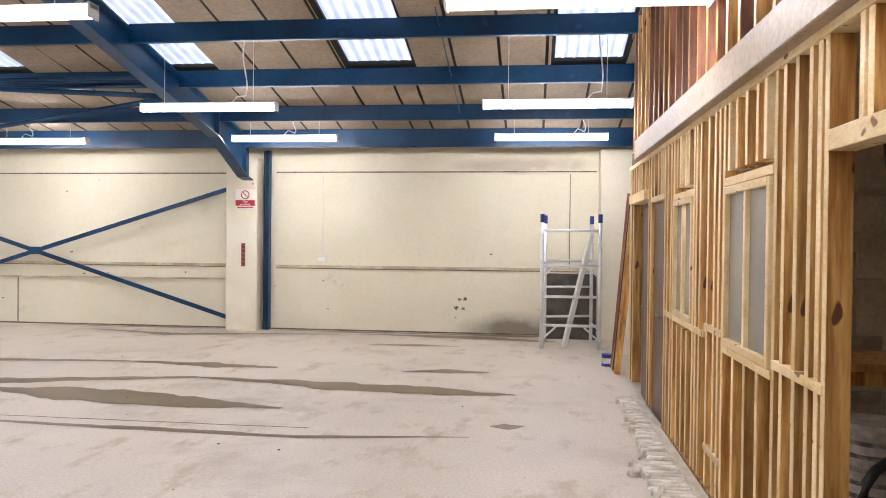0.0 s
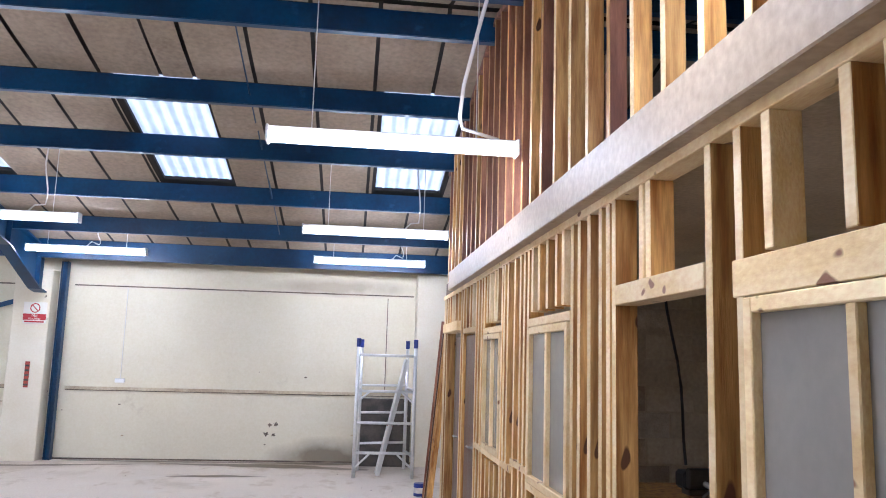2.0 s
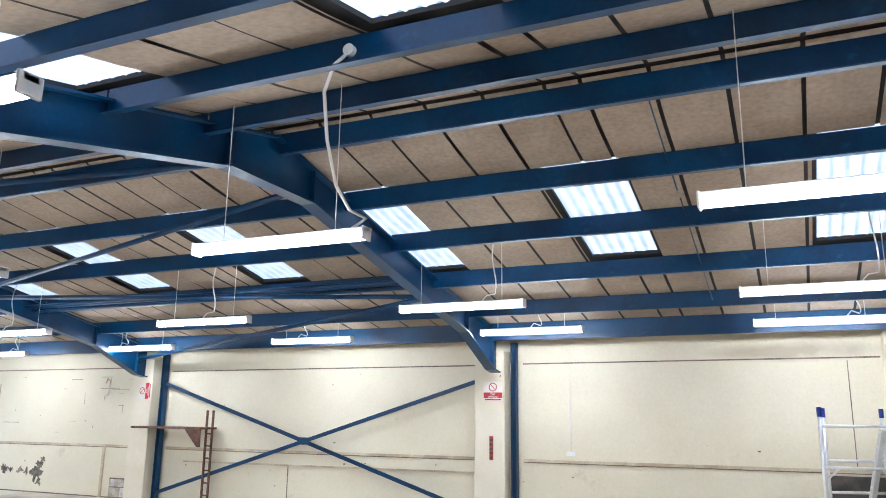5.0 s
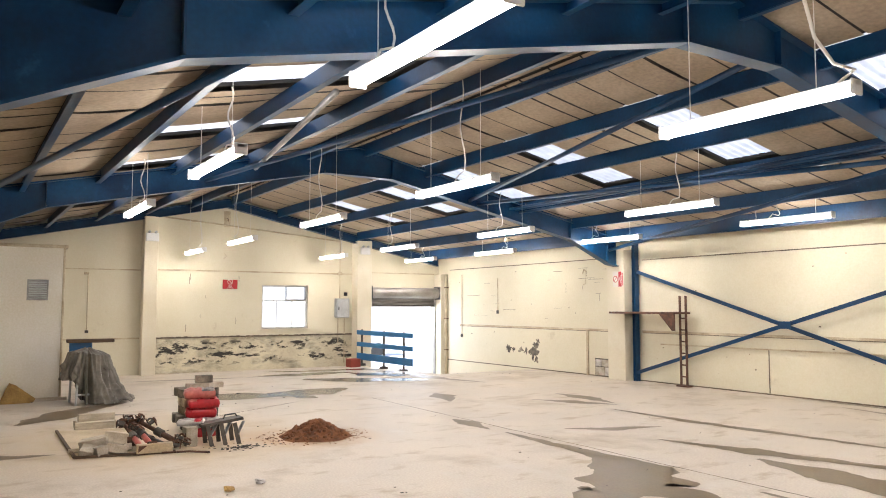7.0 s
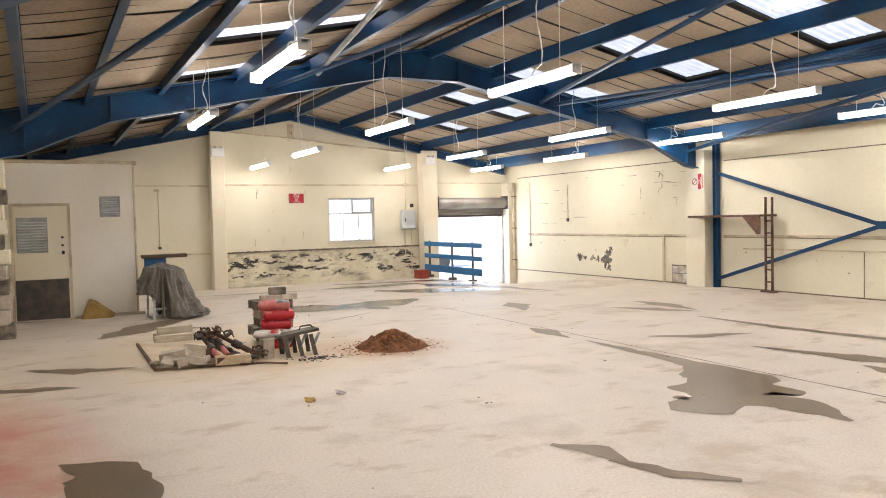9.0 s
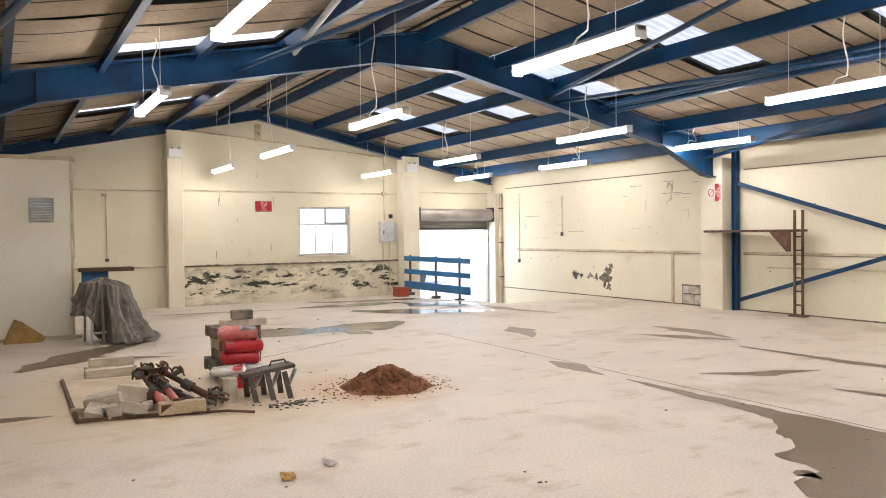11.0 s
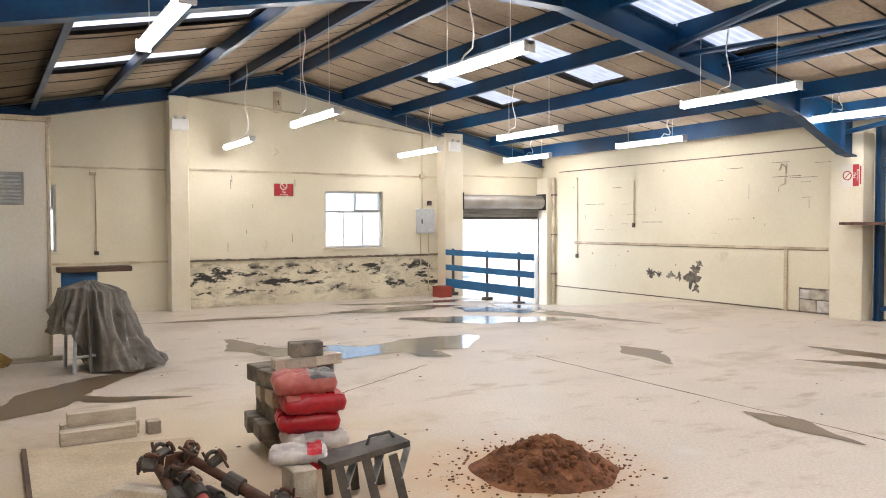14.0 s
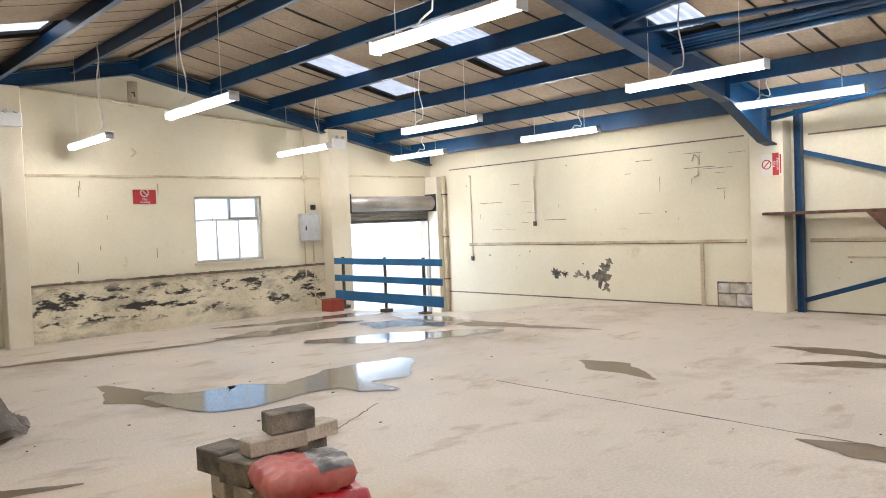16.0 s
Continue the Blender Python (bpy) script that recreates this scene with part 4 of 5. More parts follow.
part("conduit", T([(WEST + 0.06, 3.6, 4.15), (WEST + 0.06, 8.7, 3.72), (WEST + 0.06, 9.0, 3.7), (WEST + 0.06, 9.0, 3.4)], 0.022), "trim", ob)
part("junction_box", CB((WEST + 0.01, WEST + 0.08, 8.94, 9.06, 2.66, 2.76)), "trim", ob)
for y, z in ((3.42, 3.55), (9.68, 3.42)):
    ob = thing("emergency_light", (WEST + 0.43, y, z), "white emergency light box on the wall pier", "light", "emergency lights")
    part("case", CB((WEST + 0.385, WEST + 0.45, y - 0.16, y + 0.16, z - 0.12, z + 0.1), c=0.01), "white", ob)
    for d in (-0.08, 0.08):
        part("spot", T([(WEST + 0.42, y + d, z + 0.11), (WEST + 0.46, y + d, z + 0.13)], 0.035, 12), "grey", ob)
ob = thing("wall_lamp_bracket", (WEST + 0.05, 5.5, 4.2), "old weathered plate fixed at the gable peak", "bracket")
part("plate", CB((WEST + 0.004, WEST + 0.03, 5.42, 5.6, 3.95, 4.4)), "trim", ob)
part("hook", T([(WEST + 0.03, 5.5, 4.2), (WEST + 0.12, 5.5, 4.18), (WEST + 0.14, 5.5, 4.1)], 0.012), "rust", ob)
ob = thing("wall_hook", (WEST + 0.03, 5.45, 3.1), "small metal hook on the gable wall", "hook")
part("hook", T([(WEST + 0.02, 5.45, 3.2), (WEST + 0.06, 5.5, 3.12), (WEST + 0.06, 5.42, 3.05)], 0.012), "trim", ob)
for x, z0, z1 in ((-20.5, 0.85, 2.7), (-18.6, 1.6, 2.55)):
    ob = thing("wall_conduit", (x, NORTH - 0.02, z0), "thin conduit drop with a small switch on the wall", "conduit", "wall conduits")
    part("pipe", T([(x, NORTH - 0.014, z0), (x, NORTH - 0.014, z1)], 0.011), "trim", ob)
    part("switch", CB((x - 0.035, x + 0.035, NORTH - 0.045, NORTH - 0.001, z0 - 0.1, z0)), "darksteel", ob)
ob = thing("wall_conduit", (WEST + 0.02, 1.95, 1.0), "thin conduit drop with a small switch on the wall", "conduit", "wall conduits")
part("pipe", T([(WEST + 0.014, 1.95, 1.1), (WEST + 0.014, 1.95, 2.55)], 0.011), "trim", ob)
part("switch", CB((WEST + 0.001, WEST + 0.045, 1.91, 1.99, 1.03, 1.1)), "darksteel", ob)
part("junction_box", CB((WEST + 0.001, WEST + 0.045, 1.85, 1.97, 2.53, 2.6)), "trim", ob)
ob = thing("wall_socket", (-3.83, NORTH - 0.02, 1.27), "small white socket box with a cable on the wall", "socket")
part("case", CB((-3.9, -3.75, NORTH - 0.05, NORTH - 0.001, 1.24, 1.31)), "white", ob)
part("cable", T([(-3.82, NORTH - 0.012, 1.31), (-3.82, NORTH - 0.012, 2.8)], 0.007, 6), "cable", ob)
ob = thing("cable_hook", (-14.87, NORTH - 0.02, 2.35), "bent cable loop hanging on the long wall", "cable")
part("loop", T([(-14.95, NORTH - 0.02, 2.55), (-14.9, NORTH - 0.02, 2.66), (-14.82, NORTH - 0.02, 2.6), (-14.84, NORTH - 0.02, 2.3), (-14.92, NORTH - 0.02, 2.27)], 0.014), "trim", ob)
# bare patches where the paint has come off, with exposed blocks
def patch(name, cx, cz, spans, material, label):
    ob = thing(name, (cx, NORTH, cz), label, "bare patch", "bare patches")
    for i, (dx, dz, r) in enumerate(spans):
        n = 26
        ring = []
        for k in range(n):
            a = 2 * math.pi * k / n
            q = r * (0.75 + 0.9 * noise.noise((dx * 5 + math.cos(a) * 2.2, dz * 5 + math.sin(a) * 2.2, i * 3.1)))
            ring.append((cx + dx + q * 1.25 * math.cos(a), cz + dz + q * math.sin(a)))
        bm = bmesh.new()
        prism(bm, ring, "y", NORTH - 0.004 - 0.0006 * i, NORTH - 0.0005)
        part("flaked_area", bm, material, ob)


patch("bare_patch", -16.95, 0.45, ((0.0, 0.0, 0.2), (0.08, 0.2, 0.13), (0.18, 0.32, 0.07), (-0.35, 0.02, 0.09), (-0.6, 0.04, 0.1), (-0.9, 0.05, 0.08), (-1.15, 0.06, 0.1), (0.1, -0.2, 0.09), (-0.2, 0.0, 0.05)), "block", "grey bare patch where cream paint has flaked away")
patch("bare_patch", -1.35, 0.6, ((0.0, 0.0, 0.035), (0.1, 0.01, 0.04), (-0.05, -0.15, 0.04), (0.07, -0.16, 0.03)), "joint", "dark chips in the cream wall paint")
ob = thing("exposed_blocks", (-14.1, NORTH, 0), "patch of exposed white blocks at the foot of the wall", "blockwork")
for i, (x, z, w, h) in enumerate(((-14.5, 0.03, 0.3, 0.2), (-14.17, 0.03, 0.32, 0.2), (-14.5, 0.25, 0.18, 0.16), (-14.29, 0.25, 0.27, 0.16), (-14.0, 0.25, 0.15, 0.17))):
    part("block", CB((x - 0.008, x + w + 0.012, NORTH - 0.045, NORTH + 0.01, z, z + h), c=0.012), "whitebag" if i % 3 else "blockpale", ob)
part("mortar", B((-14.54, -13.8, NORTH - 0.012, NORTH - 0.0006, 0.0, 0.44)), "block", ob)
for k in range(46):
    # small holes and chips in the paint
    x = rnd.uniform(-21, 0.8)
    z = rnd.choice((rnd.uniform(0.25, 1.0), rnd.uniform(1.25, 2.7)))
    r = rnd.uniform(0.008, 0.028)
    single("paint_chip", B((x, x + r * rnd.uniform(0.6, 2.2), NORTH - 0.003, NORTH - 0.0005, z, z + r)), "joint" if k % 3 else "trim", "small dark chip in the wall paint", "paint chip", at=(x, NORTH, z), group="paint chips")

ob = thing("downpipe", (WEST + 0.55, NORTH - 0.06, -0.4), "brown rusted downpipe in the corner by the roller door", "pipe")
part("pipe", T([(WEST + 0.55, NORTH - 0.06, -0.45), (WEST + 0.55, NORTH - 0.06, 2.75)], 0.045, 12), "trim", ob, rounded=True)
for z in (0.3, 1.3, 2.3):
    part("bracket", CB((WEST + 0.49, WEST + 0.61, NORTH - 0.11, NORTH - 0.001, z, z + 0.03), c=0.004), "rust", ob)
ob = thing("red_crate", (WEST + 0.6, 9.2, -0.1), "small dark red crate on the floor by the wall pier", "crate")
part("body", CB((WEST + 0.42, WEST + 0.8, 9.05, 9.36, -0.11, 0.13), c=0.01), "redtape", ob)
part("rim", CB((WEST + 0.41, WEST + 0.81, 9.04, 9.37, 0.13, 0.155), c=0.005), "redtape", ob)

# ---- high shelf on a post by the long wall ----
ob = thing("wall_shelf", (-12.4, 12.3, 0), "rusty brown shelf bracket carried on a ladder-like post", "shelf")
part("board", CB((-13.45, -11.5, 12.0, 12.5, 1.555, 1.60)), "rust", ob)
bm = bmesh.new()
prism(bm, [(-11.52, 1.555), (-11.95, 1.555), (-11.6, 1.2), (-11.52, 1.2)], "y", 12.02, 12.04)
part("bracket", bm, "rust", ob)
for x in (-11.68, -11.52):
    part("post", CB((x - 0.02, x + 0.02, 12.36, 12.4, 0, 1.95), c=0.004), "rust", ob)
for k in range(6):
    part("rung", CB((-11.66, -11.54, 12.365, 12.395, 0.2 + 0.25 * k, 0.23 + 0.25 * k), c=0.003), "rust", ob)
part("foot", CB((-11.76, -11.44, 12.3, 12.46, 0, 0.03), c=0.004), "rust", ob)

# ---- folding scaffold tower with a ladder in it ----
ob = thing("scaffold_tower", (0.5, 11.4, 0), "small aluminium folding scaffold frame with blue caps", "scaffold")
for x, y in ((0.06, 11.02), (0.93, 11.0), (0.12, 11.75), (0.88, 12.0)):
    p = part("post", T([(x, y, 0.0), (x, y, 1.93)], 0.028, 12), "alu", ob, rounded=True)
    part("cap", T([(x, y, 1.93), (x, y, 2.02), (x, y, 2.06)], 0.033, 10), "bluecap", p)
for z in (0.36, 0.8, 1.27, 1.81):
    part("rung", T([(0.06, 11.02, z), (0.93, 11.0, z)], 0.022, 10), "alu", ob, rounded=True)
for z in (0.42, 0.9, 1.33):
    part("rung", T([(0.12, 11.75, z), (0.88, 12.0, z)], 0.02, 10), "alu", ob, rounded=True)
for a, b in (((0.07, 11.02, 1.1), (0.25, 11.02, 1.26)), ((0.92, 11.0, 1.1), (0.74, 11.0, 1.26)), ((0.07, 11.02, 0.14), (0.28, 11.02, 0.34)), ((0.92, 11.0, 0.14), (0.7, 11.0, 0.34))):
    part("brace", T([a, b], 0.015, 8), "alu", ob)
for x0, y0, x1, y1 in ((0.06, 11.02, 0.12, 11.75), (0.93, 11.0, 0.88, 12.0)):
    for z in (0.3, 1.3):
        part("side_rail", T([(x0, y0, z), (x1, y1, z)], 0.016, 8), "alu", ob)
ob = thing("step_ladder", (0.55, 11.3, 0), "narrow aluminium ladder leaning inside the scaffold frame", "ladder")
for d in (0.0, 0.28):
    part("stile", BAR((0.42, 11.2 + d, 0.0), (0.84, 11.45 + d, 1.75), 0.025, 0.07), "alu", ob)
for k in range(6):
    f = 0.12 + 0.15 * k
    part("tread", BAR((0.42 + 0.42 * f, 11.2 + 0.25 * f, 1.75 * f), (0.42 + 0.42 * f, 11.48 + 0.25 * f, 1.75 * f), 0.07, 0.02), "redtape" if k == 2 else "alu", ob)
single("dark_board", CB((0.15, 0.98, 12.2, 12.24, 0.0, 1.1)), "darksteel", "dark panel standing against the wall behind the scaffold", "panel", at=(0.5, 12.2, 0))
ob = thing("blue_tub", (0.92, 9.55, 0), "small blue and white tub on the floor", "tub")
part("body", T([(0.92, 9.55, 0), (0.92, 9.55, 0.16)], 0.08, 14), "bluecap", ob)
part("label", T([(0.92, 9.55, 0.04), (0.92, 9.55, 0.11)], 0.082, 14), "whitebag", ob)

# ---- plant room box in the corner, with louvred door ----
SX = -16.2
ob = thing("plant_room", (SX, -0.4, 0), "boxed-in pale painted room with a louvred door", "room")
part("front_wall", B((SX - 0.1, SX, SOUTH, 0.78, 0, 2.8)), "bluewhite", ob)
part("side_wall", B((WEST, SX - 0.1, 0.68, 0.78, 0, 2.8)), "bluewhite", ob)
part("roof", CB((WEST, SX + 0.06, SOUTH, 0.84, 2.8, 2.86)), "trim", ob)
part("corner_strip", CB((SX - 0.02, SX + 0.012, 0.762, 0.80, 0, 2.8), c=0.003), "trim", ob)
part("plinth", CB((SX - 0.01, SX + 0.05, -0.3, 0.9, 0, 0.06)), "timber", ob)
d = part("door", CB((SX + 0.004, SX + 0.04, -1.22, -0.36, 0.02, 2.04)), "pier", ob, "cream painted flush door")
part("kick_plate", CB((SX + 0.041, SX + 0.046, -1.21, -0.37, 0.03, 0.74), c=0.002), "darksteel", d)
part("louvre_frame", CB((SX + 0.041, SX + 0.055, -1.17, -0.68, 1.22, 1.84), c=0.004), "steel", d)
for k in range(11):
    z = 1.26 + k * 0.05
    part("slat", BAR((SX + 0.062, -1.15, z), (SX + 0.062, -0.70, z), 0.03, 0.022, up=(0.5, 0, 1)), "grey", d)
part("handle", CB((SX + 0.04, SX + 0.08, -0.47, -0.42, 1.18, 1.24)), "black", d)
for z in (1.32, 1.46):
    part("bolt", CB((SX + 0.04, SX + 0.06, -0.47, -0.43, z, z + 0.04)), "black", d)
part("door_frame", B((SX + 0.002, SX + 0.045, -1.27, -1.225, 0, 2.09), (SX + 0.002, SX + 0.045, -0.355, -0.31, 0, 2.09), (SX + 0.002, SX + 0.045, -1.225, -0.355, 2.045, 2.09)), "trim", ob)
v = part("vent", CB((SX + 0.002, SX + 0.02, 0.18, 0.53, 1.83, 2.21), c=0.004), "steel", ob)
for k in range(8):
    z = 1.87 + k * 0.041
    part("slat", BAR((SX + 0.026, 0.21, z), (SX + 0.026, 0.50, z), 0.024, 0.016, up=(0.5, 0, 1)), "grey", v)
# rough block stub pier near the plant room
ob = thing("block_pier", (-14.0, -1.4, 0), "rough pier of grey and cream concrete blocks", "pier")
for k in range(12):
    z = 0.225 * k
    off = rnd.uniform(-0.02, 0.02)
    jut = (0.06, 0.0, 0.02, 0.0, -0.02, 0.03, -0.04, 0.0, -0.03, 0.02, 0.0, 0.0)[k]
    kind_of = ("block", "blockpale", "blockpale", "block", "blockpale", "pier", "block", "pier", "pier", "block", "pier", "pier")[k]
    part("block", CB((-14.36 + off, -13.93 + off, -1.47, -1.24 + jut, z, z + 0.212), c=0.01), kind_of, ob)
    part("block", CB((-14.34 - off, -13.92 - off, SOUTH + 0.002, -1.485, z, z + 0.212), c=0.01), "blockpale" if k % 2 else "block", ob)
    part("mortar", CB((-14.32, -13.97, SOUTH + 0.002, -1.29, z + 0.206, z + 0.23), c=0.003), "blockpale", ob)

# ---- covered chair heap ----
def tarp():
    bm = bmesh.new()
    cx, cy = -15.4, 1.12
    n, m = 220, 60
    rows = []
    for j in range(m + 1):
        f = j / m
        row = []
        for i in range(n):
            a = 2 * math.pi * i / n
            ca, sa = math.cos(a), math.sin(a)
            side = smooth((sa + 0.25) / 0.9)
            reach = 0.30 + 0.34 * side ** 1.6 + 0.05 * (1 - side)
            hem = 0.42 * smooth((-0.1 - sa) / 0.45)
            top = min(f / 0.28, 1.0)
            drop = max((f - 0.28) / 0.72, 0)
            r = 0.03 + (0.25 + 0.07 * side) * top ** 0.9 + (reach - 0.27) * drop ** (1.3 + 0.9 * side)
            z = 0.97 - 0.07 * top - 0.06 * top * max(sa, 0)
            z = z + (hem + 0.012 - z) * drop ** 0.95
            pleat = abs(noise.noise((ca * 4.6 + 2, sa * 4.6, f * 0.9))) * 0.34 + abs(noise.noise((ca * 8 + 5, sa * 8, f * 1.7))) * 0.12
            fold = min(1, 1.6 * f) * (0.13 - pleat) + 0.035 * noise.noise((ca * 11, sa * 11, f * 9)) * drop
            crush = side * drop ** 2
            z += crush * (0.13 * abs(noise.noise((ca * 9 + 1, sa * 9, f * 13))) + 0.05 * noise.noise((ca * 21, sa * 21, f * 23)))
            z += 0.05 * noise.noise((ca * 2.6, sa * 2.6, f * 5)) * (1 - f)
            row.append(bm.verts.new((cx + (r + fold) * ca * 0.9, cy + (r + fold) * sa, max(z, 0.01))))
        rows.append(row)
    for p, q in zip(rows, rows[1:]):
        for i in range(n):
            bm.faces.new((p[i], p[(i + 1) % n], q[(i + 1) % n], q[i]))
    bm.faces.new(rows[0][::-1])
    return bm


single("tarpaulin", tarp(), "tarp", "creased grey tarpaulin draped over a stack of chairs", "tarpaulin", at=(-15.35, 1.35, 0), rounded=True)
ob = thing("blue_chair", (-15.55, 1.0, 0), "blue plastic chair with grey legs half under the tarpaulin", "chair")
part("backrest", CB((-15.75, -15.70, 0.86, 1.24, 0.76, 1.07), c=0.015), "bluechair", ob)
part("seat", CB((-15.72, -15.3, 0.86, 1.28, 0.44, 0.47), c=0.012), "bluechair", ob)
for x, y in ((-15.70, 0.9), (-15.12, 0.94), (-15.70, 1.26), (-15.2, 1.26)):
    part("leg", T([(x + 0.05, y - 0.02, 0), (x, y, 0.44)], 0.02, 8), "grey", ob)
part("stretcher", T([(-15.09, 0.93, 0.18), (-15.17, 1.25, 0.18)], 0.016, 8), "grey", ob)
single("dark_plank", CB((-15.85, -15.6, 0.82, 1.6, 1.06, 1.12)), "darkwood", "dark plank lying across the covered chairs", "plank", at=(-15.7, 1.2, 1.06))

# crumpled yellow board by the plant room
bm = bmesh.new()
prism(bm, [(-0.2, 0.0), (0.34, 0.0), (0.38, 0.06), (0.05, 0.32), (-0.05, 0.36), (-0.12, 0.2)], "x", SX + 0.12, SX + 0.15)
prism(bm, [(-0.2, 0.0), (0.30, 0.0), (0.1, 0.22), (-0.05, 0.30)], "x", SX + 0.22, SX + 0.25)
single("torn_cardboard", bm, "card", "torn brown cardboard sheet propped at the wall foot", "cardboard", at=(SX + 0.18, 0.05, 0))

# ---- building materials on the floor ----
ob = thing("floor_board", (-11.0, 0.85, 0), "thin dusty board lying flat on the floor", "board")
bm = bmesh.new()
prism(bm, [(-12.15, 0.34), (-10.0, 0.31), (-9.8, 1.36), (-11.9, 1.42)], "z", 0.002, 0.018)
part("sheet", bm, "ply", ob)
part("edge_strip", BAR((-12.15, 0.33, 0.02), (-10.0, 0.30, 0.02), 0.03, 0.03), "darkwood", ob)
part("edge_strip", BAR((-10.0, 0.30, 0.02), (-9.8, 1.36, 0.02), 0.03, 0.03), "darkwood", ob)
for x, y, rz, s in ((-10.3, 0.4, 30, (0.3, 0.12, 0.05)), (-10.1, 0.44, -20, (0.22, 0.15, 0.09)), (-10.28, 0.56, 75, (0.30, 0.26, 0.16)), (-10.02, 0.58, 10, (0.16, 0.12, 0.1)), (-10.3, 0.79, 60, (0.28, 0.2, 0.2)), (-10.05, 0.74, 80, (0.24, 0.12, 0.1)), (-10.52, 0.66, 20, (0.26, 0.14, 0.1)), (-10.12, 0.86, 15, (0.16, 0.1, 0.08))):
    bm = CB((-s[0] / 2, s[0] / 2, -s[1] / 2, s[1] / 2, 0, s[2]), c=0.006)
    b = single("loose_block", bm, "blockpale", "pale chipped block lying among the rubble", "block", group="loose blocks")
    b.matrix_basis = pose(x, y, 0.019, rnd.uniform(-16, 16), rnd.uniform(-16, 16), rz)


def prop(a, b, col):
    a, b = Vector(a), Vector(b)
    ob = thing("steel_prop", a, "rusty adjustable steel prop lying on rubble", "steel prop", "steel props")
    d = (b - a).normalized()
    mid = a + (b - a) * 0.5
    part("outer_tube", T([a, mid], 0.034, 12), col, ob, rounded=True)
    part("inner_tube", T([mid, b], 0.026, 12), "rust", ob, rounded=True)
    part("collar", T([mid - d * 0.05, mid + d * 0.05], 0.05, 12), "darksteel", ob)
    for p in (a, b):
        side = d.cross(Vector((0, 0, 1))).normalized()
        bm = bmesh.new()
        bar(bm, p - side * 0.055, p + side * 0.055, 0.01, 0.11, up=side.cross(d))
        part("end_plate", bm, "rust", ob)


prop((-9.82, 1.0, 0.06), (-10.5, 0.9, 0.29), "pinkbag")
prop((-9.86, 1.1, 0.1), (-10.4, 0.99, 0.3), "pinkbag")
prop((-10.0, 1.44, 0.08), (-10.42, 1.08, 0.3), "rust")
prop((-9.98, 1.3, 0.06), (-10.6, 1.02, 0.16), "darksteel")
prop((-10.1, 0.93, 0.13), (-10.75, 1.08, 0.2), "bluesteel")


def coupler(x, y, z, rz, rx):
    """A scaffold clamp: two half rings, a saddle and two bolts."""
    ob = thing("scaffold_clamp", (0, 0, 0), "dark rusty scaffold clamp in the heap of props", "clamp", "scaffold clamps")
    for d, ax in ((-0.045, 0), (0.045, 1)):
        pts = [(0.034 * math.cos(a), d, 0.034 * math.sin(a)) if ax else (d, 0.034 * math.cos(a), 0.034 * math.sin(a)) for a in (k * 0.6 for k in range(9))]
        part("ring", T(pts, 0.012, 6), "rust" if ax else "darksteel", ob)
    part("saddle", CB((-0.035, 0.035, -0.035, 0.035, -0.014, 0.014)), "darksteel", ob)
    for d in (-1, 1):
        part("bolt", T([(0.05 * d, 0.03 * d, -0.05), (0.05 * d, 0.03 * d, 0.06)], 0.008, 6), "rust", ob)
    ob.matrix_basis = pose(x, y, z, rx, 10, rz)


for x, y, z, rz, rx in ((-10.5, 0.95, 0.335, 20, 15), (-10.42, 0.86, 0.30, 70, 40), (-10.38, 1.06, 0.35, -30, 60), (-10.28, 1.18, 0.31, 10, 30), (-10.0, 1.46, 0.13, 50, 20), (-9.94, 1.52, 0.08, -20, 70), (-9.92, 1.4, 0.07, 80, 10), (-10.3, 0.98, 0.26, 35, 80), (-10.18, 1.02, 0.24, 5, 45)):
    coupler(x, y, z, rz, rx)
b = single("timber_offcut", CB((-0.2, 0.2, -0.045, 0.045, 0, 0.11), c=0.008), "ply", "thick stained timber offcut with bolt holes", "timber")
b.matrix_basis = pose(-9.84, 1.13, 0.019, 0, 0, 84)
b = single("iron_bar", T([(0, 0, 0.02), (0.3, 0.05, 0.025), (0.55, 0.02, 0.02)], 0.012, 8), "rust", "bent rusty iron bar on the floor", "bar", rounded=True)
b.matrix_basis = pose(-9.78, 1.2, 0, 0, 0, 60)
for i, (x, z, y0, y1) in enumerate(((-12.28, 0, 0.56, 1.08), (-12.40, 0, 0.60, 1.12), (-12.52, 0, 0.58, 1.06), (-12.42, 0.10, 0.62, 1.1))):
    single("timber_length", CB((x, x + 0.1, y0, y1, z, z + 0.1), c=0.004), "timber", "squared pale timber length lying on the floor", "timber", at=(x, y0, z), group="timber lengths")
single("small_block", CB((-12.3, -12.2, 1.16, 1.26, 0, 0.1)), "blockpale", "small square block beside the timber", "block", at=(-12.25, 1.2, 0))

# stack of dense blocks with bags beside it
SKX, SKY = -11.2, 1.87
STACK = (("block", -0.02, 0.06, 4), ("block", -0.06, -0.06, -6), ("block", 0.0, 0.03, 8), ("blockpale", 0.03, 0.0, -4), ("block", -0.04, -0.02, 12))
for lay, (stuff_of, dx, dy, rz) in enumerate(STACK):
    for back in (0.0, -0.24):
        b = single("dense_block", CB((-0.105, 0.105, -0.1, 0.1, 0, 0.116), c=0.006), stuff_of, "grey concrete block in a rough stack", "block", group="stacked blocks")
        b.matrix_basis = pose(SKX + dx + back, SKY + dy, 0.118 * lay, 0, 0, rz + 20 * back)
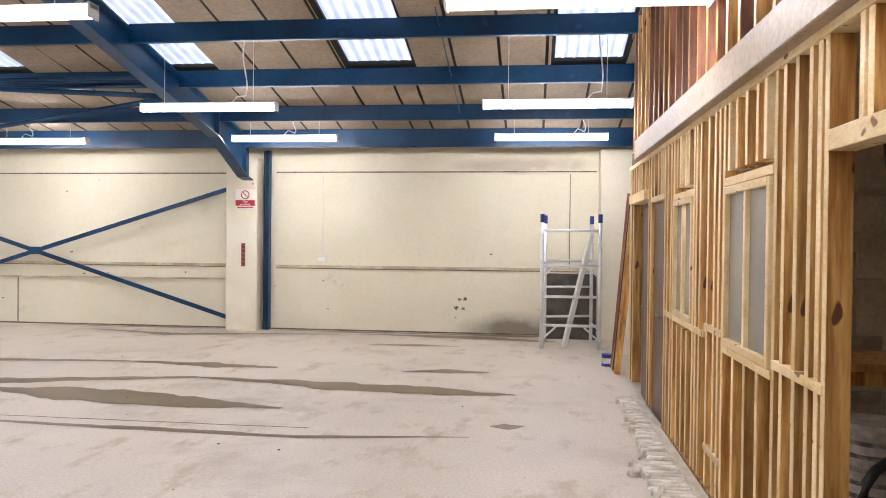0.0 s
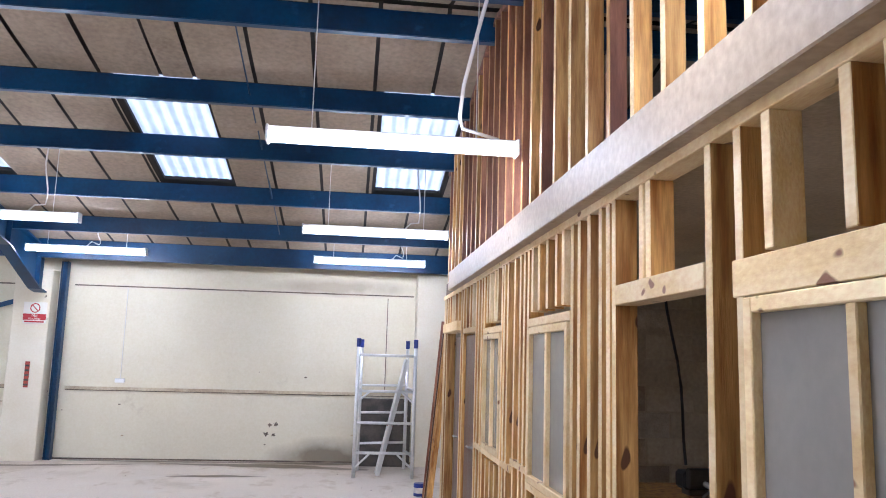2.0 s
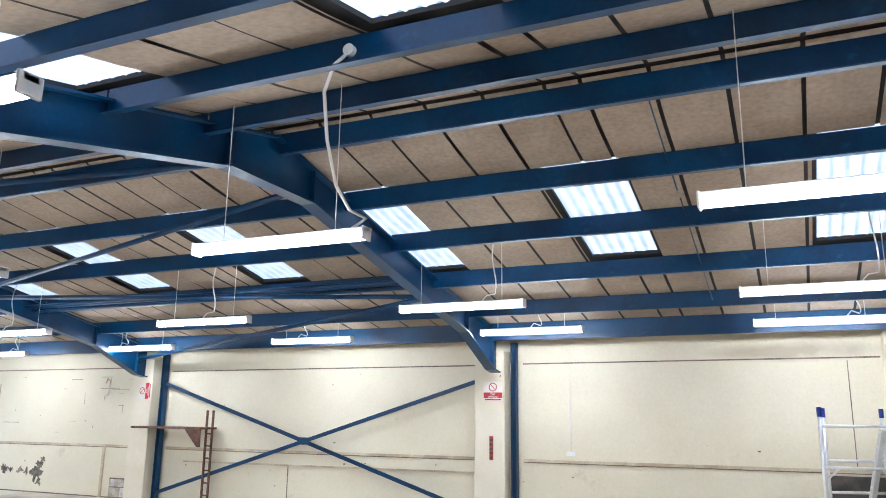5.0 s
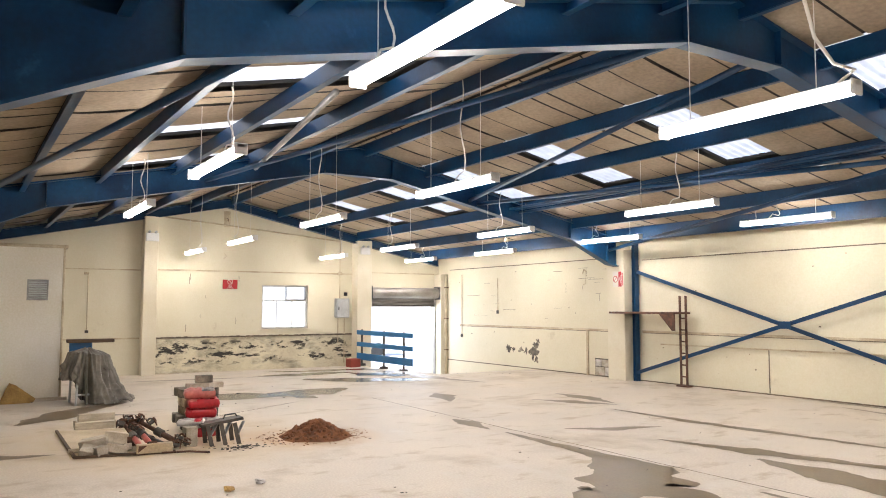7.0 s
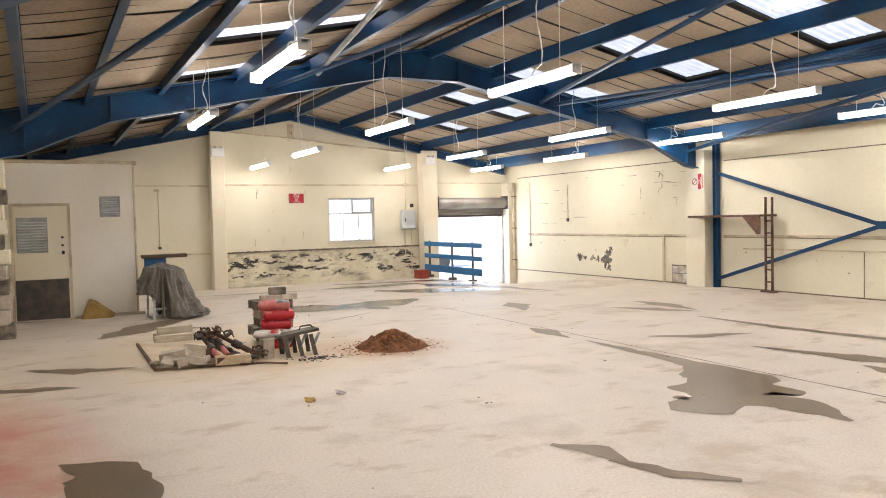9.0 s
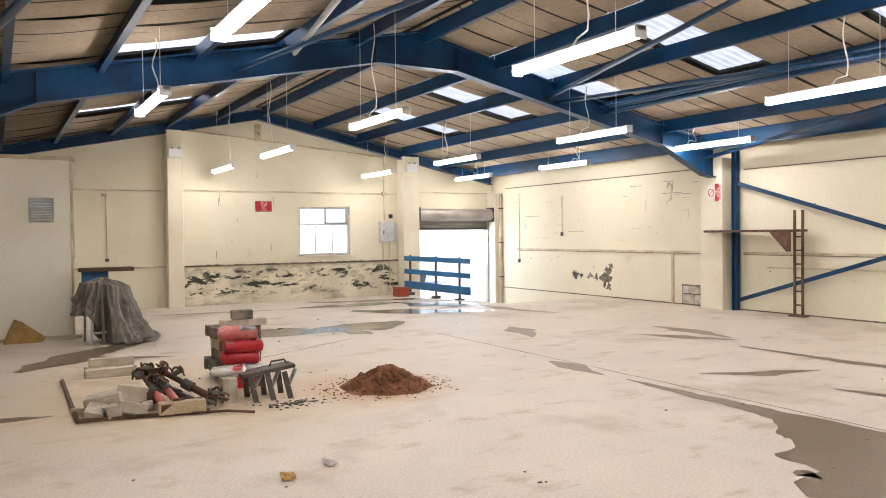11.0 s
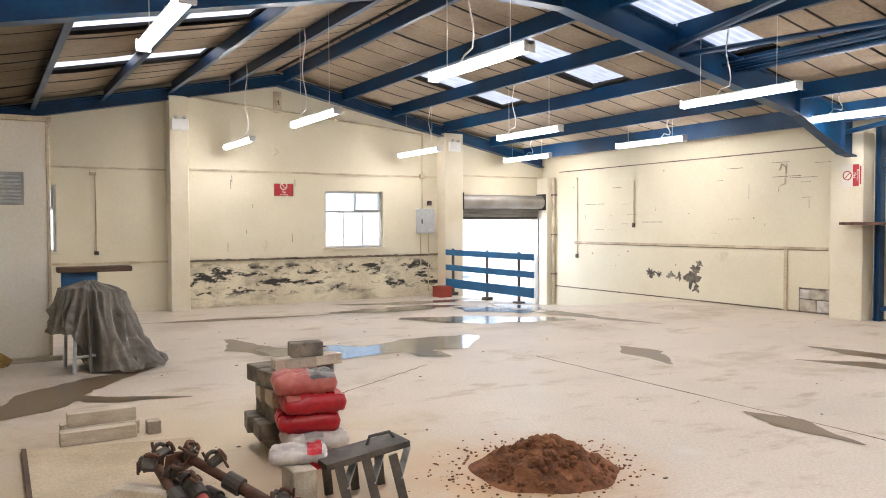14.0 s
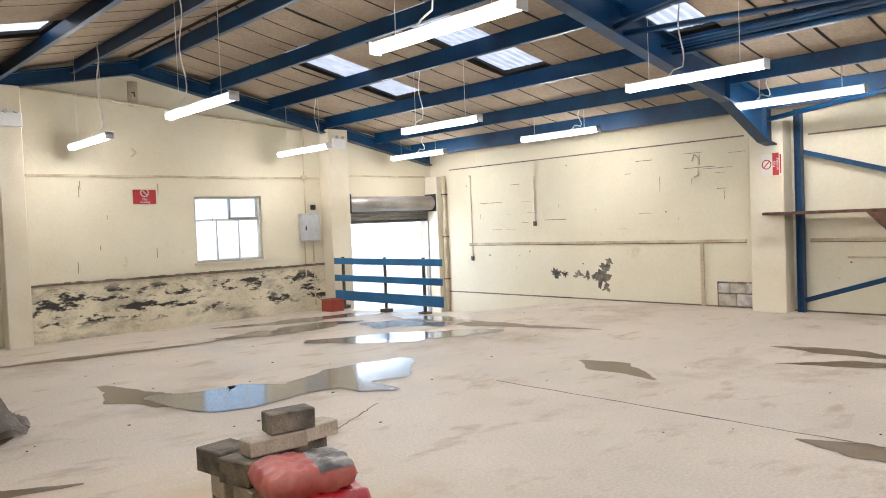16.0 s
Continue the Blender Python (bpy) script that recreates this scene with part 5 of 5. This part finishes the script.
for x, y, z, rz, l in ((SKX - 0.02, SKY + 0.1, 0.59, 86, 0.15), (SKX - 0.06, SKY + 0.34, 0.59, 95, 0.12), (SKX - 0.03, SKY + 0.19, 0.667, 82, 0.115)):
    b = single("dense_block", CB((-l, l, -0.06, 0.06, 0, 0.075 if z < 0.62 else 0.1), c=0.006), "block" if z > 0.62 else "blockpale", "grey concrete brick laid on top of the stack", "block", group="stacked blocks")
    b.matrix_basis = pose(x, y, z, 0, 0, rz)
for k in range(5):
    b = single("dense_block", CB((-0.1, 0.1, -0.1, 0.1, 0, 0.116), c=0.006), "block", "grey concrete block in a rough stack", "block", group="stacked blocks")
    b.matrix_basis = pose(SKX - 0.12, SKY + 0.3, 0.118 * k, 0, 0, rnd.uniform(-6, 6))


def bag(x, y, z, rz, material, label, lx=0.42, ly=0.34, h=0.128, band=None):
    bm = bmesh.new()
    n, m = 24, 18
    def surf(u, v, s):
        ex, ey = 1 - abs(u) ** 7, 1 - abs(v) ** 7
        puff = max(ex * ey, 0) ** 0.27
        wr = 0.022 * noise.noise((u * 3 + x * 7, v * 4 + y * 3, z * 9 + s)) - 0.014 * abs(noise.noise((u * 7, v * 9 + 3, z * 5 + s)))
        return (u * lx / 2 * (1 - 0.05 * v * v), v * ly / 2 * (1 - 0.05 * u * u), h / 2 + s * (h / 2) * puff + wr * puff)
    for s in (1, -1):
        g = [[bm.verts.new(surf(-1 + 2 * i / n, -1 + 2 * j / m, s)) for j in range(m + 1)] for i in range(n + 1)]
        for i in range(n):
            for j in range(m):
                bm.faces.new((g[i][j], g[i + 1][j], g[i + 1][j + 1], g[i][j + 1]))
    bmesh.ops.remove_doubles(bm, verts=bm.verts, dist=0.0004)
    ob = thing("cement_bag", (x, y, z), label, "bag", "cement bags")
    ob.rotation_euler = (0, 0, radians(rz))
    b = new("sack", finish(bm, "sack", material, rounded=True))
    b.parent = ob
    if band:
        bm = bmesh.new()
        u0, u1 = band[1], band[2]
        g = [[bm.verts.new(Vector(surf(u0 + (u1 - u0) * i / 8, -0.98 + 1.96 * j / m, 1)) + Vector((0, 0, 0.004))) for j in range(m + 1)] for i in range(9)]
        for i in range(8):
            for j in range(m):
                bm.faces.new((g[i][j], g[i + 1][j], g[i + 1][j + 1], g[i][j + 1]))
        b = new("printed_band", finish(bm, "printed_band", band[0], rounded=True))
        b.parent = ob
    return ob


BX, BY = -10.88, 1.95
bag(BX, BY, 0.0, 80, "redbag", "red plastic cement bag at the foot of a stack", band=("greybag", 0.2, 0.8))
bag(BX + 0.03, BY + 0.02, 0.124, 84, "whitebag", "white and dark grey cement bag in a stack", band=("greybag", -0.5, 0.1))
bag(BX - 0.01, BY - 0.01, 0.248, 76, "redbag", "bright red plastic cement bag in a stack")
bag(BX + 0.02, BY + 0.01, 0.372, 82, "redbag", "bright red plastic cement bag in a stack", band=("pinkbag", -0.95, -0.5))
bag(BX - 0.02, BY - 0.03, 0.496, 78, "pinkbag", "dusty red and grey cement bag topping a stack", band=("greybag", 0.1, 0.9))
bag(-10.3, 1.66, 0.236, 70, "whitebag", "slumped white and red bag lying on blocks", 0.34, 0.26, 0.07, band=("redbag", 0.3, 0.8))
for y, z in ((1.62, 0.0),):
    b = single("end_block", CB((-10.28, -10.08, y - 0.07, y + 0.07, 0, 0.235)), "blockpale", "pale upright block carrying a bag", "block", at=(-10.18, y, 0), group="upright blocks")

# folding steel step frames
ob = thing("step_stool", (-10.1, 2.05, 0), "dark folding steel step frames standing in a row", "step stool")
bm = bmesh.new()
bar(bm, (-10.12, 1.72, 0.25), (-10.12, 2.24, 0.31), 0.22, 0.035)
part("top", bm, "darksteel", ob)
for k in range(3):
    y = 1.79 + 0.17 * k
    part("leg", BAR((-10.02, y, 0.26), (-9.98, y + 0.05, 0.0), 0.05, 0.02, up=(1, 0, 0)), "darksteel", ob)
    part("leg", BAR((-10.22, y, 0.26), (-10.28, y + 0.05, 0.0), 0.05, 0.02, up=(1, 0, 0)), "darksteel", ob)
    part("strut", BAR((-10.0, y + 0.03, 0.12), (-10.1, y + 0.14, 0.26), 0.04, 0.012), "steel", ob)
part("handle", T([(-10.14, 2.02, 0.3), (-10.14, 2.04, 0.35), (-10.14, 2.17, 0.36), (-10.14, 2.2, 0.32)], 0.01), "darksteel", ob)

# sand heap and its scatter
def heap(cx, cy, r, h, seed, n=64, m=22, rough=0.14):
    bm = bmesh.new()
    rows = []
    for j in range(m + 1):
        f = j / m
        row = []
        for i in range(n):
            a = 2 * math.pi * i / n
            rr = r * f * (1 + 0.22 * noise.noise((math.cos(a) * 1.4 + seed, math.sin(a) * 1.4, 0)))
            x, y = rr * math.cos(a), rr * math.sin(a)
            z = h * (1 - f ** 1.35) * (1 + rough * noise.noise((x * 6, y * 6, seed))) + 0.07 * noise.noise((x * 17, y * 17, seed)) * min(1, 3 * (1 - f)) * (h / 0.3)
            row.append(bm.verts.new((cx + x, cy + y, max(z, 0) + 0.002)))
        rows.append(row)
    for p, q in zip(rows[1:], rows[2:]):
        for i in range(n):
            bm.faces.new((p[i], p[(i + 1) % n], q[(i + 1) % n], q[i]))
    bm.faces.new(rows[1])
    return bm


single("sand_heap", heap(-9.95, 3.2, 0.47, 0.2, 3.3, 96, 34, 0.5), "sand", "heap of damp reddish brown sand on the floor", "sand", at=(-10.0, 3.25, 0))
bm = bmesh.new()
for k in range(420):
    a, f = rnd.uniform(0, 6.28), rnd.random() ** 0.6
    x, y, size = -9.95 + 0.44 * f * math.cos(a), 3.2 + 0.44 * f * math.sin(a), rnd.uniform(0.012, 0.034) * (1.15 - 0.5 * f)
    b2 = bmesh.new()
    bmesh.ops.create_icosphere(b2, subdivisions=1, radius=size)
    for v in b2.verts:
        v.co *= rnd.uniform(0.65, 1.15)
    join(bm, b2, Matrix.Translation((x, y, 0.2 * (1 - f ** 1.35) + 0.012)))
single("sand_clods", bm, "sand", "crumbly clods of damp red sand on the heap", "sand", "stuff", at=(-9.95, 3.2, 0))
bm = bmesh.new()
for k in range(300):
    a, d = rnd.uniform(0, 6.28), 0.42 + abs(rnd.gauss(0, 0.14))
    s = rnd.uniform(0.004, 0.014)
    x, y = -10.05 + d * math.cos(a), 3.2 + d * math.sin(a) * 1.2
    box(bm, x, x + s, y, y + s * 1.2, 0.003, 0.003 + s * 0.6)
single("sand_grains", bm, "sand", "loose grains of sand round the heap", "sand", "stuff", at=(-10, 3.2, 0))
bm = bmesh.new()
for k in range(110):
    a, d = rnd.uniform(0, 6.28), abs(rnd.gauss(0, 0.2))
    s = rnd.uniform(0.006, 0.022)
    x, y = -9.75 + d * math.cos(a) * 0.6, 2.15 + d * math.sin(a) * 1.4
    box(bm, x, x + s, y, y + s * 1.3, 0.003, 0.003 + s * 0.4)
single("dark_chippings", bm, "darksteel", "scatter of dark chippings on the floor", "chippings", "stuff", at=(-9.75, 2.1, 0))
bm = bmesh.new()
for k in range(130):
    x, y = rnd.uniform(-19, 0.6), rnd.uniform(-1, 11.5)
    if -12.3 < x < -9.7 and 0.2 < y < 1.5:
        continue
    s = rnd.uniform(0.005, 0.018)
    z = floor_z(x, y)
    box(bm, x, x + s, y, y + s * rnd.uniform(0.6, 2), z + 0.001, z + 0.002 + s * 0.35)
single("floor_grit", bm, "darksteel", "scattered grit and small debris on the floor", "debris", "stuff")
for x, y, m, lab in ((-7.6, 1.33, "card", "scrap of torn yellow card on the floor"), (-7.75, 1.68, "whitebag", "scrap of crumpled white paper on the floor")):
    b2 = bmesh.new()
    bmesh.ops.create_icosphere(b2, subdivisions=2, radius=0.055)
    for v in b2.verts:
        q = 1 + 0.7 * noise.noise(v.co * 22)
        v.co = Vector((v.co.x * q, v.co.y * q * 0.8, max(v.co.z * 0.4 * q, -0.02) + 0.022))
    bmesh.ops.translate(b2, verts=b2.verts, vec=(x, y, 0))
    single("scrap", b2, m, lab, "litter", at=(x, y, 0), group="litter")

# ---- wet patches and puddles ----
def wet(spine, material, label, seed, lift):
    """An irregular patch along a spine of x, y, half width."""
    bm = bmesh.new()
    left, right = [], []
    pts = [Vector((p[0], p[1], 0)) for p in spine]
    total = 0
    dense = []
    for (p, q), (a, b) in zip(zip(pts, pts[1:]), zip(spine, spine[1:])):
        n = max(4, int((q - p).length / 0.06))
        dense += [(p.lerp(q, k / n), a[2] + (b[2] - a[2]) * k / n) for k in range(n)]
    dense.append((pts[-1], spine[-1][2]))
    prev = None
    for i, (p, w) in enumerate(dense):
        d = (dense[min(i + 2, len(dense) - 1)][0] - dense[max(i - 2, 0)][0]).normalized()
        s = Vector((-d.y, d.x, 0))
        wl = w * (1 + 0.55 * noise.noise((p.x * 2.3, p.y * 2.3, seed))) + 0.05 * noise.noise((p.x * 8, p.y * 8, seed)) * min(1, w * 8)
        wr = w * (1 + 0.55 * noise.noise((p.x * 2.3, p.y * 2.3, seed + 9))) + 0.05 * noise.noise((p.x * 8, p.y * 8, seed + 9)) * min(1, w * 8)
        row = []
        for f in (0, 0.25, 0.5, 0.75, 1):
            v = p + s * (max(wl, 0.004) * (1 - 2 * f) if f < 0.5 else -max(wr, 0.004) * (2 * f - 1))
            row.append(bm.verts.new((v.x, v.y, floor_z(v.x, min(v.y, RAMP_Y - 0.02) if p.y < RAMP_Y else v.y) + lift)))
        if prev:
            for k in range(4):
                bm.faces.new((prev[k], prev[k + 1], row[k + 1], row[k]))
        prev = row
    return single("puddle" if material == "water" else "wet_patch", bm, material, label, "puddle", at=(*spine[0][:2], 0), group="wet patches")


WETS = [
    [(-8.9, 5.55, 0.02), (-7.2, 5.5, 0.16), (-6.3, 5.3, 0.42), (-5.6, 4.7, 0.5), (-5.2, 4.85, 0.22), (-4.6, 4.75, 0.03)],
    [(-5.9, 4.9, 0.05), (-5.55, 4.2, 0.35), (-5.75, 3.95, 0.15)],
    [(-5.9, 6.85, 0.05), (-5.0, 6.75, 0.3), (-3.9, 6.6, 0.28), (-2.5, 6.4, 0.03)],
    [(-5.35, 2.42, 0.04), (-5.05, 2.6, 0.14), (-4.75, 2.6, 0.03)],
    [(-4.85, 2.55, 0.03), (-4.45, 2.68, 0.1), (-4.1, 2.95, 0.03)],
    [(-8.7, 6.45, 0.03), (-8.3, 7.1, 0.16), (-8.1, 7.75, 0.02)],
    [(-11.6, 8.2, 0.02), (-10.9, 8.6, 0.2), (-10.2, 9.0, 0.02)],
    [(-9.8, 8.5, 0.02), (-8.2, 8.5, 0.12), (-5.4, 8.8, 0.05)],
    [(-7.4, 6.9, 0.02), (-6.2, 7.2, 0.2), (-4.0, 7.85, 0.05)],
    [(-4.0, 7.85, 0.02), (-2.3, 7.6, 0.22), (-0.9, 7.45, 0.16), (-0.25, 7.4, 0.02)],
    [(-4.9, 5.52, 0.03), (-3.6, 5.45, 0.06), (-2.0, 5.4, 0.05), (-0.6, 5.6, 0.01)],
    [(-5.4, 8.8, 0.04), (-4.2, 8.7, 0.18), (-3.3, 8.65, 0.04)],
    [(-1.7, 8.65, 0.02), (-1.1, 8.75, 0.14), (-0.6, 8.75, 0.02)],
    [(-0.45, 6.0, 0.02), (-0.3, 6.0, 0.12), (-0.15, 6.05, 0.02)],
    [(-13.1, -0.1, 0.05), (-13.6, 0.3, 0.3), (-14.3, 0.75, 0.3), (-15.1, 1.75, 0.02)],
    [(-14.0, 0.6, 0.1), (-13.6, 1.1, 0.12), (-13.35, 1.75, 0.02)],
    [(-9.8, -1.3, 0.1), (-9.65, -0.9, 0.16), (-9.5, -0.5, 0.01)],
    [(-10.9, -1.0, 0.04), (-10.5, -0.45, 0.16), (-10.4, 0.15, 0.01)],
    [(-6.75, -0.75, 0.02), (-6.45, -0.45, 0.24), (-5.9, -0.42, 0.3), (-5.4, -0.55, 0.2)],
    [(-19.6, 2.3, 0.02), (-19.3, 3.6, 0.22), (-19.0, 5.2, 0.05), (-19.2, 6.3, 0.2)],
    [(-13.4, 7.2, 0.05), (-12.9, 7.1, 0.24), (-12.15, 6.75, 0.03)],
    [(-12.1, 9.2, 0.02), (-11.4, 9.25, 0.24), (-10.4, 9.1, 0.02)],
    [(-10.3, 5.6, 0.02), (-9.9, 5.6, 0.2), (-9.2, 5.5, 0.02)],
    [(-16.7, 3.0, 0.05), (-15.8, 3.0, 0.28), (-15.1, 3.3, 0.2)],
    [(-17.0, 8.8, 0.3), (-15.8, 9.0, 0.16), (-14.6, 9.3, 0.02)],
    [(-7.9, 12.0, 0.02), (-6.2, 11.6, 0.14), (-3.4, 12.1, 0.03)],
    [(-3.0, 12.2, 0.03), (-1.0, 12.05, 0.22), (0.3, 11.8, 0.05)],
    [(-4.6, 12.48, 0.03), (-3.2, 12.42, 0.07), (-1.8, 12.45, 0.05), (-0.3, 12.4, 0.12), (0.3, 12.44, 0.04)],
    [(-9.0, 12.5, 0.02), (-7.4, 12.46, 0.06), (-5.7, 12.48, 0.04)],
    [(-2.6, 10.9, 0.02), (-1.9, 11.0, 0.1), (-1.2, 10.95, 0.02)],
]
for i, spine in enumerate(WETS):
    wet(spine, "wet", "dark damp patch spreading over the concrete floor", i * 1.7, 0.003 + 0.0004 * (i % 5))
POOLS = [
    [(-18.9, 8.9, 0.05), (-18.0, 9.0, 0.3), (-16.9, 8.9, 0.05)],
    [(-20.9, 6.3, 0.05), (-20.3, 7.4, 0.35), (-20.1, 8.9, 0.3), (-19.6, 9.2, 0.05)],
    [(-15.7, 3.1, 0.1), (-15.0, 3.6, 0.48), (-14.8, 4.3, 0.44), (-14.9, 5.2, 0.55), (-15.2, 6.1, 0.1)],
    [(-14.9, 4.5, 0.1), (-14.2, 4.8, 0.18), (-13.9, 4.9, 0.03)],
    [(-19.3, 5.6, 0.05), (-19.0, 6.6, 0.5), (-19.2, 7.6, 0.4), (-18.9, 8.2, 0.1)],
    [(-18.6, 7.9, 0.1), (-17.9, 8.2, 0.5), (-17.0, 8.5, 0.2)],
    [(-17.5, 6.1, 0.1), (-16.7, 7.0, 0.45), (-16.2, 8.0, 0.4), (-15.8, 8.5, 0.05)],
]
for i, spine in enumerate(POOLS):
    wet(spine, "water", "shallow rainwater puddle on the concrete reflecting daylight", 40 + i * 1.3, 0.0065 + 0.0005 * i)
# saw-cut joints in the slab
bm = bmesh.new()
for a, b in (((-13.4, 5.8), (-2.0, 5.7)), ((-12.4, 2.4), (-13.6, 4.4))):
    n = 60
    pts = [(a[0] + (b[0] - a[0]) * k / n + 0.02 * noise.noise((k * 0.6, a[0], 0)), a[1] + (b[1] - a[1]) * k / n + 0.02 * noise.noise((k * 0.6, a[1], 5))) for k in range(n + 1)]
    for p, q in zip(pts, pts[1:]):
        bar(bm, (*p, floor_z(*p) + 0.0012), (*q, floor_z(*q) + 0.0012), 0.012 + 0.008 * noise.noise((p[0] * 3, p[1] * 3, 2)), 0.002)
single("slab_joint", bm, "joint", kind="structure")
